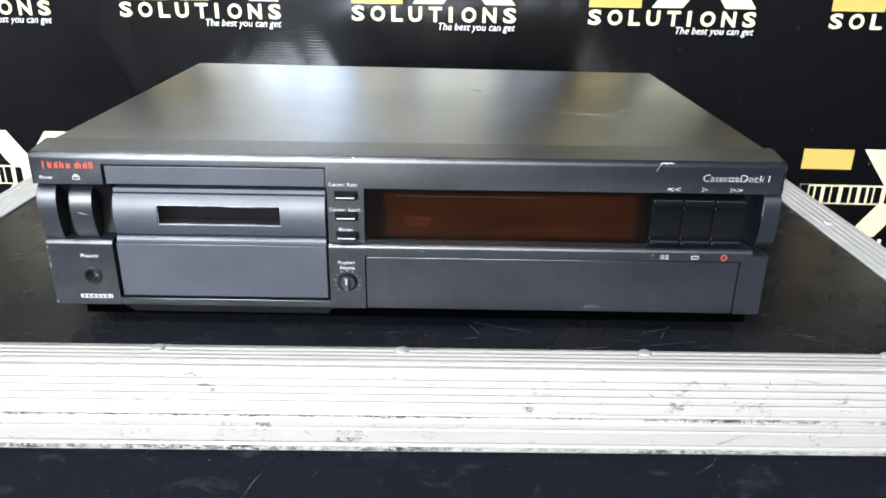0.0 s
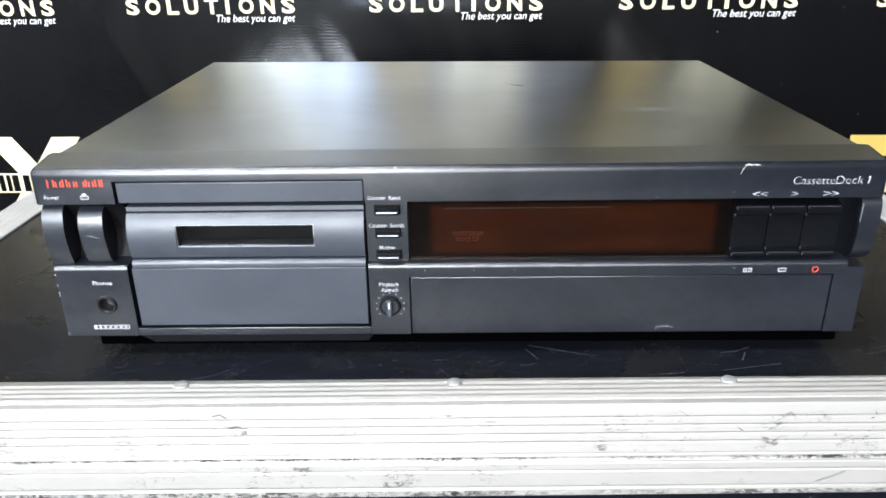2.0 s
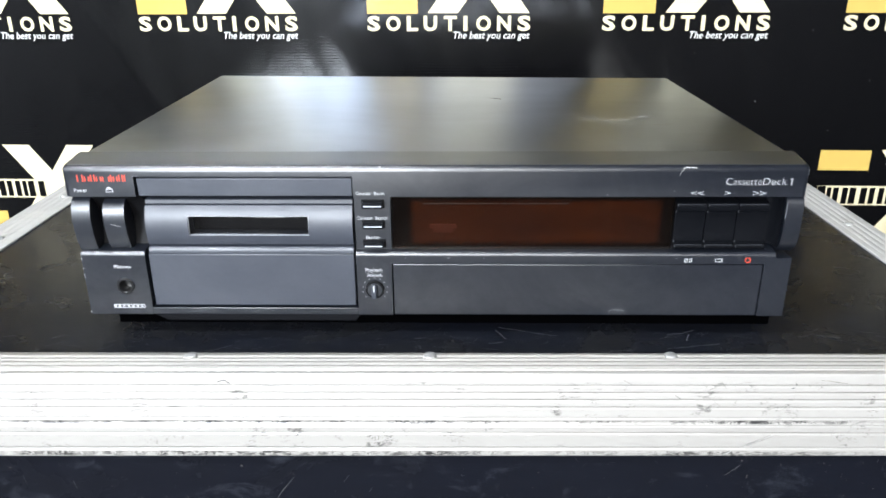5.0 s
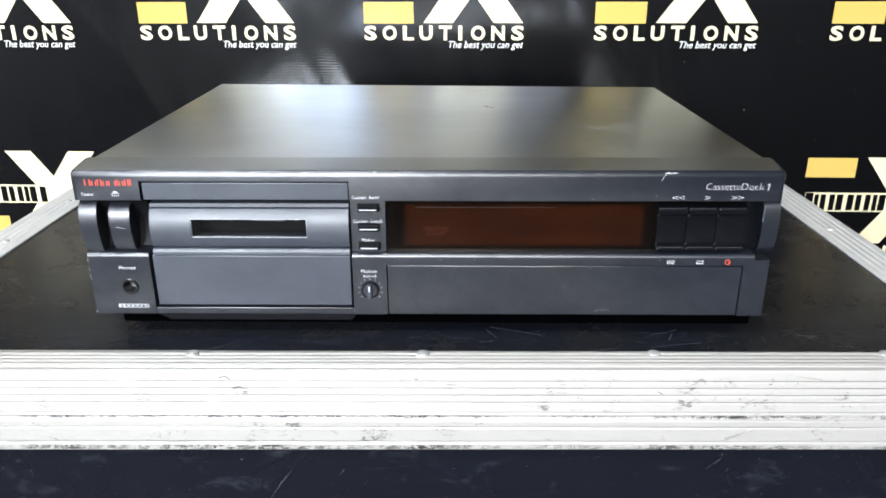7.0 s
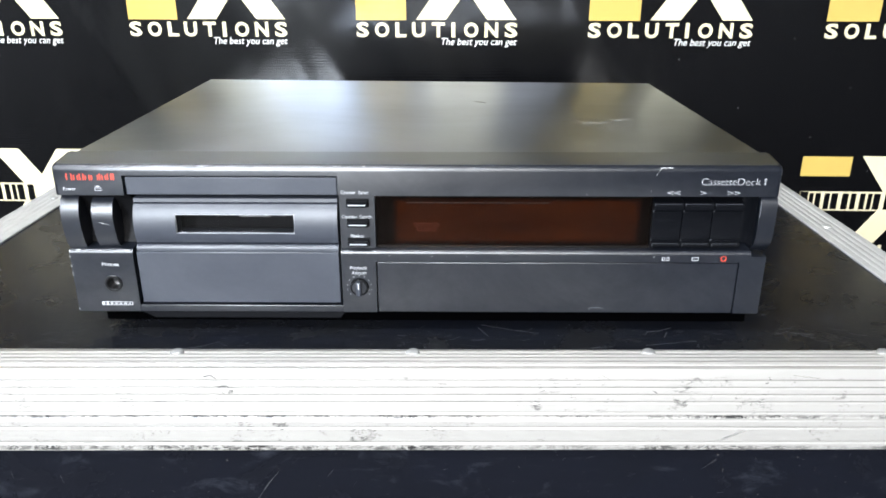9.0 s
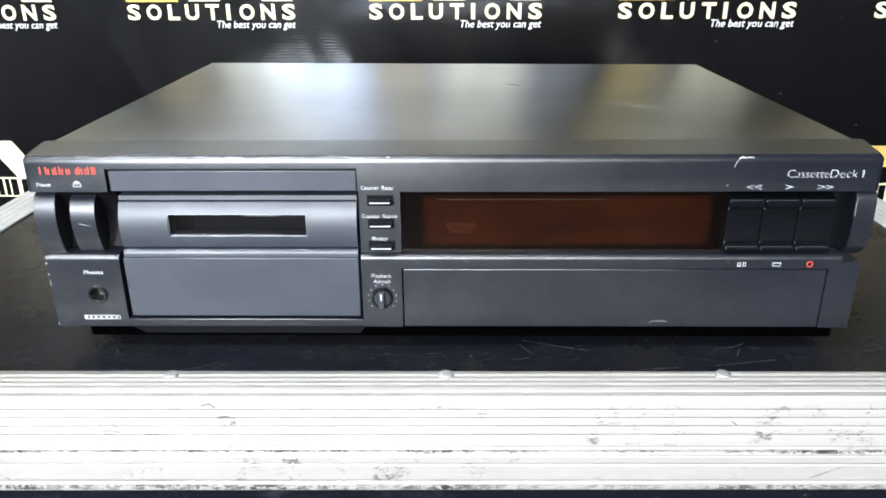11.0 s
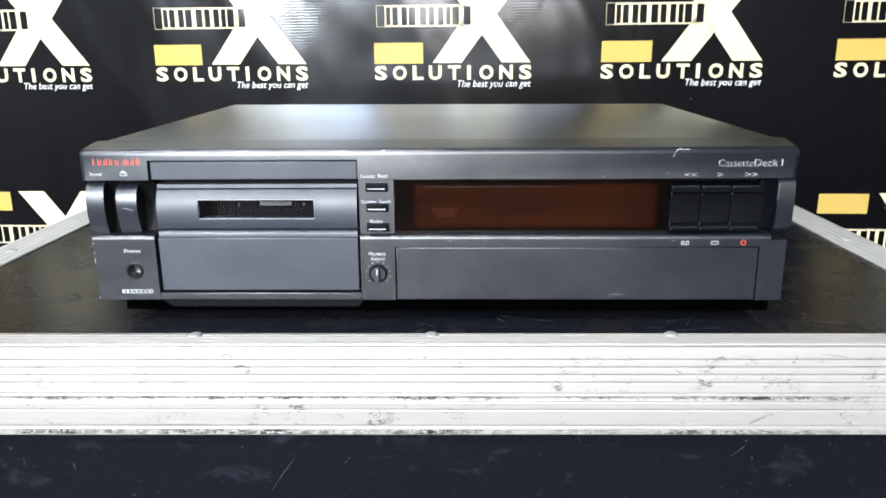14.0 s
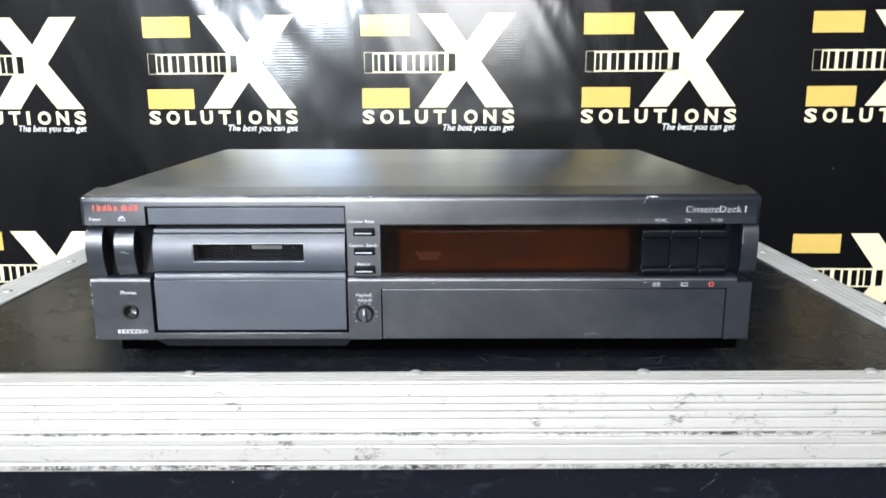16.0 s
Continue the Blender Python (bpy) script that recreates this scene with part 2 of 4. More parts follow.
def aluminium(name, front):
    """Scratched extruded aluminium. front: dirt in bands on the upright face, and its grooves' shade painted dark."""
    a = Mat(name, (0.70, 0.70, 0.69), 0.38, 0.25)
    streak = a.noise(30, 4, 0.6, (0.25, 1, 18))
    blot = a.ramp(a.noise(26, 5, 0.65, (0.5, 1, 1), warp=0.8), [(0.42, 0.0), (0.66, 1.0)])
    # front toned below the up-facing edges to even out the light they catch
    tone = (0.365, 0.347, 0.320) if front else (0.455, 0.448, 0.432)
    col = a.mix(a.math("MULTIPLY", blot, 0.30), tone, tuple(0.75 * c for c in tone))
    scr = a.ramp(a.noise(70, 3, 0.6, (0.35, 1, 1.4), (5, 0, 2), warp=3.0), [(0.485, 0.0), (0.5, 1.0), (0.515, 0.0)])
    rare = a.ramp(a.noise(9, 2, 0.5, shift=(2, 0, 7)), [(0.56, 0.0), (0.66, 1.0)])
    col = a.mix(a.math("MULTIPLY", a.math("MULTIPLY", scr, rare), 0.5), col, (0.3, 0.3, 0.29))
    if front:
        z = a.axis(2)
        speck = a.ramp(a.noise(230, 6, 0.72, (0.5, 1, 1.4), warp=1.2), [(0.515, 0.0), (0.54, 1.0)])
        packed = a.ramp(a.noise(360, 6, 0.8, (0.5, 1, 1.2), (2, 0, 6), warp=0.9), [(0.47, 0.0), (0.51, 1.0)])
        gate = a.ramp(a.noise(22, 5, 0.75, (1, 1, 0.2), (1, 4, 0)), [(0.40, 0.08), (0.60, 1.0)])
        gate2 = a.ramp(a.noise(48, 5, 0.75, (1, 1, 1.0), (7, 2, 0)), [(0.55, 0.0), (0.66, 1.0)])
        g1 = a.math("MULTIPLY", a.band(z, -0.0288, -0.0266, 0.0004), gate)
        g2 = a.math("MULTIPLY", a.band(z, -0.0440, -0.0355, 0.0010), a.math("MULTIPLY", gate2, 0.85))
        g3 = a.math("MULTIPLY", a.band(z, -0.0500, -0.0474, 0.0005), gate)
        g4 = a.math("MULTIPLY", a.band(z, -0.0350, -0.0040, 0.0010), a.math("MULTIPLY", gate2, 0.75))
        # narrow dark bands that paint shade into the grooves
        lines = None
        for r in (0.0022, 0.0065, 0.0108, 0.0152, 0.0215, 0.0266, 0.0316, 0.0413):
            one = a.band(z, -r - 0.00325, -r - 0.00275, 0.00025)
            lines = one if lines is None else a.math("ADD", lines, one)
        film = a.ramp(a.noise(16, 4, 0.7, (1, 1, 3.0), (3, 1, 8)), [(0.28, 0.12), (0.70, 0.70)])
        col = a.mix(a.math("MULTIPLY", lines, film), col, (0.07, 0.068, 0.063))
        d = a.math("ADD", a.math("MULTIPLY", speck, a.math("ADD", g2, g4)), a.math("MULTIPLY", packed, a.math("ADD", g1, g3)), clamp=True)
        col = a.mix(d, col, (0.014, 0.013, 0.012))
        a.set("Metallic", a.math("SUBTRACT", 0.25, a.math("MULTIPLY", d, 0.25)))
    a.set("Base Color", col)
    r = a.math("MULTIPLY_ADD", blot, 0.14)
    r.node.inputs[2].default_value = 0.35
    a.set("Roughness", r)
    a.bump(streak, 0.0003, 0.4)
    return a.m


M_ALU_FRONT = aluminium("scuffed_ridged_aluminium", True)
M_ALU = aluminium("pale_ridged_aluminium", False)
M_RIVET = Mat("dull_rivet_metal", (0.42, 0.415, 0.40), 0.40, 0.6).m


def laminate(name, base, rubbed, smears, gloss):
    """Black plywood laminate, rubbed brownish-grey in places and finely scratched."""
    a = Mat(name, (0.016, 0.015, 0.013), 0.3, 0.0, gloss)
    rub = a.ramp(a.noise(16, 6, 0.66, (0.9, 1.0, 1), warp=0.5), [(0.38, 0.0), (0.74, 1.0)])
    col = a.mix(rub, base, rubbed)
    spots = a.ramp(a.noise(300, 3, 0.6, shift=(9, 0, 0)), [(0.70, 0.0), (0.76, 1.0)])
    smear = a.ramp(a.noise(52, 7, 0.75, (0.6, 1.0, 1.2), (4, 0, 3), warp=0.6), [(0.56, 0.0), (0.84, 1.0)])
    col = a.mix(a.math("MULTIPLY", smear, smears), col, (0.055, 0.060, 0.075))
    mark = a.math("MULTIPLY", spots, 0.6)
    col = a.mix(a.math("MULTIPLY", mark, 0.7), col, (0.16, 0.15, 0.14))
    a.set("Base Color", col)
    r = a.math("MULTIPLY_ADD", rub, 0.10)
    r.node.inputs[2].default_value = 0.22
    a.set("Roughness", r)
    a.bump(a.noise(160, 3, 0.6, (0.5, 1, 1)), 0.0004, 0.5)
    return a.m


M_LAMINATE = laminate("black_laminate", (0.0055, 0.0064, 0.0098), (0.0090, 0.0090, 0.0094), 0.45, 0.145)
# same laminate, its tone lowered for the light on the upright front
M_FRONT = laminate("black_laminate_front", (0.0048, 0.0055, 0.0085), (0.0045, 0.0049, 0.0070), 0.45, 0.11)


def plaster(name, base):
    a = Mat(name, base, 0.8)
    a.set("Base Color", a.mix(a.noise(3, 4, 0.6), tuple(c * 0.85 for c in base), base))
    a.bump(a.noise(90, 4, 0.6), 0.001, 0.4)
    return a.m


M_WALL = plaster("grey_plaster", (0.16, 0.16, 0.16))
M_DARK_WALL = plaster("light_absorbing_wall", (0.020, 0.020, 0.021))
M_PALE_WALL = plaster("pale_plaster", (0.55, 0.55, 0.54))
M_CEIL = plaster("white_plaster", (0.35, 0.35, 0.35))
M_FLOOR = plaster("pale_concrete", (0.06, 0.06, 0.058))
M_FRAME = Mat("white_window_paint", (0.78, 0.78, 0.77), 0.4).m
M_TUBE = Mat("lit_tube", (0.9, 0.9, 0.9), 0.5)
M_TUBE.b.inputs["Emission Color"].default_value = (0.88, 0.94, 1.0, 1)
M_TUBE.b.inputs["Emission Strength"].default_value = 410.0
M_TUBE = M_TUBE.m
M_METAL = Mat("white_enamel", (0.75, 0.75, 0.74), 0.4).m

# ---- mesh helpers ----
ORIGIN = {}


def thing(name, at, label, category, group="", kind=""):
    ob = new(name)
    ob.empty_display_size = 0.05
    ob.location = at
    ORIGIN[ob.name] = Vector(at)
    return tagged(ob, label, category, group, kind)


def to_mesh(name, bm, material, sharp=20):
    bmesh.ops.recalc_face_normals(bm, faces=bm.faces)
    me = bpy.data.meshes.new(name)
    bm.to_mesh(me)
    bm.free()
    me.materials.append(material)
    me.shade_smooth()
    me.set_sharp_from_angle(angle=radians(sharp))
    return me


def part(name, bm, material, parent, label="", sharp=20):
    """One mesh under a thing or a part; bm is in world places."""
    base = ORIGIN[parent.name]
    bmesh.ops.translate(bm, verts=bm.verts, vec=-base)
    ob = new(name, to_mesh(name, bm, material, sharp))
    ob.parent = parent
    ORIGIN[ob.name] = base
    return tagged(ob, label)


def put(name, mesh, parent, at, label=""):
    """A mesh that is shared between alike pieces, at a place in the world."""
    ob = new(name, mesh)
    ob.parent = parent
    ob.location = Vector(at) - ORIGIN[parent.name]
    ORIGIN[ob.name] = Vector(at)
    return tagged(ob, label)


def alone(name, bm, material, label="", category="", kind="structure", sharp=32):
    ob = new(name, to_mesh(name, bm, material, sharp))
    ORIGIN[ob.name] = Vector((0, 0, 0))
    return tagged(ob, label, category, "", kind)


def box(x0, x1, y0, y1, z0, z1, bevel=0.0, seg=2, bm=None):
    one = bmesh.new()
    bmesh.ops.create_cube(one, size=1, matrix=Matrix.LocRotScale(((x0 + x1) / 2, (y0 + y1) / 2, (z0 + z1) / 2), None, (x1 - x0, y1 - y0, z1 - z0)))
    if bevel:
        bmesh.ops.bevel(one, geom=one.edges[:], offset=bevel, segments=seg, profile=0.5, affect="EDGES")
    return join(bm, one)


def join(bm, one):
    if bm is None:
        return one
    me = bpy.data.meshes.new("join")
    one.to_mesh(me)
    one.free()
    bm.from_mesh(me)
    bpy.data.meshes.remove(me)
    return bm


def extrude(profile, x0, x1, bm=None, axis="x", ends=0.0):
    """A closed outline of (y, z) drawn out from x0 to x1 (axis x) or, as (x, z), from y0 to y1 (axis y)."""
    one = bmesh.new()
    mk = (lambda a, b, c: (c, a, b)) if axis == "x" else (lambda a, b, c: (a, c, b))
    lo = [one.verts.new(mk(a, b, x0)) for a, b in profile]
    hi = [one.verts.new(mk(a, b, x1)) for a, b in profile]
    n = len(profile)
    for k in range(n):
        one.faces.new((lo[k], lo[(k + 1) % n], hi[(k + 1) % n], hi[k]))
    caps = [one.faces.new(lo), one.faces.new(list(reversed(hi)))]
    if ends:
        edges = list({e for f in caps for e in f.edges})
        bmesh.ops.bevel(one, geom=edges, offset=ends, segments=2, profile=0.5, affect="EDGES")
    return join(bm, one)


def arc(cy, cz, r, a0, a1, n):
    return [(cy + r * math.cos(radians(a0 + (a1 - a0) * k / n)), cz + r * math.sin(radians(a0 + (a1 - a0) * k / n))) for k in range(n + 1)]


def smooth_curve(points, n=6):
    """A Catmull-Rom curve through (y, z) points."""
    p = [points[0], *points, points[-1]]
    out = []
    for k in range(1, len(p) - 2):
        for s in range(n):
            t = s / n
            out.append(tuple(0.5 * (2 * p[k][c] + (p[k + 1][c] - p[k - 1][c]) * t + (2 * p[k - 1][c] - 5 * p[k][c] + 4 * p[k + 1][c] - p[k + 2][c]) * t * t
                                    + (3 * p[k][c] - p[k - 1][c] - 3 * p[k + 1][c] + p[k + 2][c]) * t ** 3) for c in (0, 1)))
    return out + [points[-1]]


def lathe(profile, at, n=32, bm=None, close=True):
    """An outline of (radius, y) turned round a line along y through at (x, y, z)."""
    one = bmesh.new()
    rings = []
    for r, y in profile:
        rings.append([one.verts.new((at[0] + r * math.cos(2 * math.pi * k / n), at[1] + y, at[2] + r * math.sin(2 * math.pi * k / n))) for k in range(n)])
    for a, b in zip(rings, rings[1:]):
        for k in range(n):
            one.faces.new((a[k], a[(k + 1) % n], b[(k + 1) % n], b[k]))
    if close:
        one.faces.new(rings[-1])
    return join(bm, one)


def plate_with_hole(x0, x1, z0, z1, y0, y1, cx, cz, r, n=40):
    """An upright plate with a round hole through it."""
    one = bmesh.new()
    angles = sorted([2 * math.pi * k / n for k in range(n)] + [math.atan2(z - cz, x - cx) % (2 * math.pi) for x in (x0, x1) for z in (z0, z1)])
    outer = []
    for a in angles:
        c, s = math.cos(a), math.sin(a)
        d = min([((x1 if c > 0 else x0) - cx) / c if abs(c) > 1e-9 else 9, ((z1 if s > 0 else z0) - cz) / s if abs(s) > 1e-9 else 9])
        outer.append((cx + d * c, cz + d * s))
    inner = [(cx + r * math.cos(a), cz + r * math.sin(a)) for a in angles]
    v = [[one.verts.new((x, y, z)) for x, z in ring] for y in (y0, y1) for ring in (outer, inner)]
    m = len(angles)
    for k in range(m):
        j = (k + 1) % m
        one.faces.new((v[0][k], v[0][j], v[1][j], v[1][k]))
        one.faces.new((v[2][k], v[2][j], v[3][j], v[3][k]))
        one.faces.new((v[0][k], v[0][j], v[2][j], v[2][k]))
        one.faces.new((v[1][k], v[1][j], v[3][j], v[3][k]))
    return one


_texts = {}


def text_points(words, bold=0.0, slant=0.0):
    """The flat outline mesh of words in the built-in font, as places from 0 to 1 and faces."""
    key = (words, bold, slant)
    if key not in _texts:
        cu = bpy.data.curves.new("words", "FONT")
        cu.body, cu.resolution_u, cu.offset, cu.shear = words, 3, bold, slant
        ob = new("words", cu)
        dg = bpy.context.evaluated_depsgraph_get()
        dg.update()
        me = bpy.data.meshes.new_from_object(ob.evaluated_get(dg))
        v = np.array([p.co[:2] for p in me.vertices])
        v = (v - v.min(0)) / (v.max(0) - v.min(0))
        _texts[key] = (v, [tuple(p.vertices) for p in me.polygons])
        bpy.data.meshes.remove(me)
        bpy.data.objects.remove(ob)
        bpy.data.curves.remove(cu)
    return _texts[key]


def words(text, x0, x1, z0, z1, y, bold=0.0, slant=0.0, bm=None):
    """Words printed on an upright face, filling the box x0..x1, z0..z1 (descenders included)."""
    one = bmesh.new()
    pts, faces = text_points(text, bold, slant)
    vs = [one.verts.new((x0 + (x1 - x0) * a, y, z0 + (z1 - z0) * b)) for a, b in pts]
    for f in faces:
        try:
            one.faces.new([vs[k] for k in f])
        except ValueError:
            pass
    return join(bm, one)


def flat(points, y, bm=None):
    """A flat printed shape from its corners (x, z)."""
    one = bmesh.new()
    one.faces.new([one.verts.new((x, y, z)) for x, z in points])
    return join(bm, one)


def rect(x0, x1, z0, z1, y, bm=None):
    return flat([(x0, z0), (x1, z0), (x1, z1), (x0, z1)], y, bm)


def ring(x0, x1, z0, z1, w, y, bm=None):
    for a in ((x0, x1, z0, z0 + w), (x0, x1, z1 - w, z1), (x0, x0 + w, z0 + w, z1 - w), (x1 - w, x1, z0 + w, z1 - w)):
        bm = rect(*a, y, bm)
    return bm


# ---- the room ----
T = 0.15
alone("floor", box(WEST - T, EAST + T, SOUTH - T, NORTH + T, FLOOR - T, FLOOR), M_FLOOR, "pale concrete floor", "floor")
alone("ceiling", box(WEST - T, EAST + T, SOUTH - T, NORTH + T, CEIL, CEIL + T), M_CEIL, "white plastered ceiling", "ceiling")
alone("wall_west", box(WEST - T, WEST, SOUTH - T, NORTH + T, FLOOR, CEIL), M_WALL, "plain grey plastered wall", "wall")
# unseen east wall, drawn near and almost black to darken the right side
alone("wall_east", box(EAST, EAST + T, SOUTH - T, NORTH + T, FLOOR, CEIL), M_DARK_WALL, "unseen dark wall set close to dim the right side", "wall")
alone("wall_north", box(WEST, EAST, NORTH, NORTH + T, FLOOR, CEIL), M_WALL, "plain grey plastered wall behind the banner", "wall")
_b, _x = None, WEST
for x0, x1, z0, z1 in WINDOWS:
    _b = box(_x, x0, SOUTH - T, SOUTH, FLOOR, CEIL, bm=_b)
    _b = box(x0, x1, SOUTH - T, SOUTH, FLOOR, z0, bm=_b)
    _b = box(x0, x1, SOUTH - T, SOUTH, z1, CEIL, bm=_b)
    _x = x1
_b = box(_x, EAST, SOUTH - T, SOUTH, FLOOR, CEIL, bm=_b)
alone("wall_south", _b, M_PALE_WALL, "plain pale plastered wall, unseen, with the two added windows", "wall")
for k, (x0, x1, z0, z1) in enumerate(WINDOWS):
    win = thing(("window_1", "window_2")[k], ((x0 + x1) / 2, SOUTH - 0.07, z0), "unseen white window added for the light behind the camera", "window", kind="structure")
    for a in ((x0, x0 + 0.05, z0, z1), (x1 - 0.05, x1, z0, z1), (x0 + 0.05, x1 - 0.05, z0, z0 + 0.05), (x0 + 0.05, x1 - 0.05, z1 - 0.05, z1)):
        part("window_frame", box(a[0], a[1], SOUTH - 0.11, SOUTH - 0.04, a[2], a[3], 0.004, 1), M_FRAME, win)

# a tube fitting under the ceiling
tube = thing("tube_light", (-0.85, -0.80, CEIL), "white enamelled tube light under the ceiling", "lamp")
part("housing", box(-1.50, -0.20, -0.85, -0.75, CEIL - 0.05, CEIL, 0.006), M_METAL, tube)
part("tube", extrude(arc(-0.80, CEIL - 0.075, 0.018, 0, 330, 11), -1.45, -0.25), M_TUBE, tube, "glowing white tube")

# ---- the printed banner ----
SLOPE = radians(-1.7)
BAN_Y = 0.635
banner = thing("banner", (0, BAN_Y, FLOOR + 0.02), "glossy black vinyl banner printed with yellow logos", "banner")
banner.rotation_euler = (0, 0, SLOPE)


def ban(name, bm, material, label=""):
    """A part of the banner; bm lies in the banner's own plane: x along it, z up from the case's top."""
    bmesh.ops.translate(bm, verts=bm.verts, vec=(0, 0, -(FLOOR + 0.02)))
    ob = new(name, to_mesh(name, bm, material))
    ob.parent = banner
    return tagged(ob, label)


ban("vinyl_sheet", box(-1.55, 0.84, 0.0, 0.0012, FLOOR + 0.02, 1.62), M_VINYL)
PITCH_X, PITCH_Z = 0.3127, 0.3110
PRINT = -0.0004
_meshes = {}


def print_mesh(key, maker, material):
    if key not in _meshes:
        _meshes[key] = to_mesh(key, maker(), material)
    return _meshes[key]


def upper_bar():
    return rect(0.0, 0.0690, -0.0285, 0.0, PRINT)


def lower_bar():
    return rect(0.0, 0.0680, -0.1285, -0.1005, PRINT)


def crossed_strokes():
    b = flat([(0.0820, 0.0010), (0.1217, 0.0010), (0.2163, -0.1278), (0.1770, -0.1278)], PRINT)
    return flat([(0.1782, 0.0010), (0.2180, 0.0010), (0.1693, -0.0640), (0.1497, -0.0378)], PRINT, flat([(0.0812, -0.1278), (0.1214, -0.1278), (0.1503, -0.0890), (0.1290, -0.0620)], PRINT, b))


def name_box():
    return ring(0.0042, 0.131, -0.0795, -0.0508, 0.0005, PRINT, rect(0.0160, 0.1280, -0.0788, -0.0515, PRINT))


# the dark bars that stand for the name: x and width
NAME_BLOCKS = ((0.0075, 0.0170), (0.0264, 0.0212), (0.0492, 0.0250), (0.0765, 0.0212), (0.1002, 0.0062), (0.1086, 0.0262))


def name_block(w):
    """Two upright dark bars."""
    z0, z1 = -0.0772, -0.0534
    if w < 0.01:
        return rect(0, w, z0, z1, PRINT - 0.0004)
    return rect(0, w * 0.36, z0, z1, PRINT - 0.0004, rect(w * 0.60, w * 0.96, z0, z1, PRINT - 0.0004))


def name_word():
    b = None
    for k, c in enumerate("SOLUTIONS"):
        x0 = (0.0000, 0.0252, 0.0530, 0.0757, 0.1025, 0.1290, 0.1460, 0.1737, 0.2010)[k]
        w = (0.0170, 0.0195, 0.0150, 0.0180, 0.0175, 0.0052, 0.0195, 0.0185, 0.0170)[k]
        b = words(c, x0, x0 + w, -0.1508, -0.1312, PRINT, 0.036, 0.0, b)
    return b


def slogan():
    return words("The best you can get", 0.1155, 0.2175, -0.1636, -0.1516, PRINT, 0.004, 0.22)


for row in range(-2, 5):
    for col in range(-3, 4):
        at = Vector((-0.4200 + PITCH_X * col, 0, 0.2705 + PITCH_Z * row - (FLOOR + 0.02)))
        if at.z - 0.17 < 0.0 or at.x + 0.22 > 0.83 or at.z + FLOOR + 0.02 > 1.6:
            continue
        for key, maker, mat in (("upper_bar", upper_bar, M_GOLD), ("lower_bar", lower_bar, M_GOLD), ("cross_mark", crossed_strokes, M_CREAM), ("name_box", name_box, M_CREAM),
                                ("name_word", name_word, M_CREAM), ("slogan", slogan, M_PALE)):
            ob = new(key, print_mesh(key, maker, mat))
            ob.parent = banner
            ob.location = at
        for x, w in NAME_BLOCKS:
            ob = new("name_block", print_mesh("name_block_%d" % round(w * 1e4), lambda: name_block(w), M_VINYL))
            ob.parent = banner
            ob.location = at + Vector((x, 0, 0))

for x, z in ((0.419, 0.027), (0.522, -0.013), (0.480, 0.120), (0.236, -0.015), (0.565, 0.055), (0.330, 0.092), (-0.246, 0.062), (0.610, -0.060)):
    ban("speck", rect(x - 0.0005, x + 0.0004, z - 0.0006, z + 0.0004, -0.0005), M_STRIPE, "pale fleck")

# ---- the flight case ----
CX0, CX1, CY0, CY1 = -0.3895, 0.3722, -0.0565, 0.440
case = thing("flight_case", (0, 0.19, FLOOR), "black laminated flight case with ridged aluminium edges", "case")
part("top_panel", box(CX0 + 0.002, CX1 - 0.002, CY0 + 0.0070, CY1 - 0.002, -0.009, 0.0), M_LAMINATE, case, "scratched black laminate top")
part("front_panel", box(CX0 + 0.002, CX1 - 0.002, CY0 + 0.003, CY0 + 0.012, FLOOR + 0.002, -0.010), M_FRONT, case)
part("rear_panel", box(CX0 + 0.002, CX1 - 0.002, CY1 - 0.012, CY1 - 0.003, FLOOR + 0.002, -0.010), M_LAMINATE, case)
part("side_panel", box(CX0 + 0.002, CX0 + 0.011, CY0 + 0.013, CY1 - 0.013, FLOOR + 0.002, -0.010), M_LAMINATE, case)
part("side_panel", box(CX1 - 0.011, CX1 - 0.002, CY0 + 0.013, CY1 - 0.013, FLOOR + 0.002, -0.010), M_LAMINATE, case)


def ridge(at, half=0.0011, high=0.0006):
    """A rounded ridge across the outline: (place along, height) pairs."""
    return [(at - half, 0), (at - half * 0.6, high * 0.75), (at, high), (at + half * 0.6, high * 0.75), (at + half, 0)]


def angle_outline(flange, drop, top_ridges, face_ridges):
    """An angle of aluminium with ridges: (out, z) with the outer face at out 0 and the flange running inwards."""
    t = 0.0018
    pts = [(flange, 0.0002), (flange, t * 0.7), (flange - 0.0006, t)]
    for r in sorted(top_ridges, reverse=True):
        pts += [(a, t + h) for a, h in reversed(ridge(r, 0.0022, 0.0006))]
    pts += [(0.0030, t), (0.0014, t - 0.0003), (0.0004, t - 0.0012), (0.0, t - 0.0022)]
    for r, half, deep in face_ridges:
        pts += [(0.0, -r + half), (deep, -r + half * 0.45), (deep, -r - half * 0.45), (0.0, -r - half)]
    pts += [(0.0, -drop + 0.0006), (0.0005, -drop), (0.0026, -drop), (0.0026, 0.0002)]
    return pts


def lean(z):
    """How far the upright face of the front edge lies behind its foot."""
    return 0.0036 * min(1.0, max(0.0, (z + 0.0216) / 0.0246))


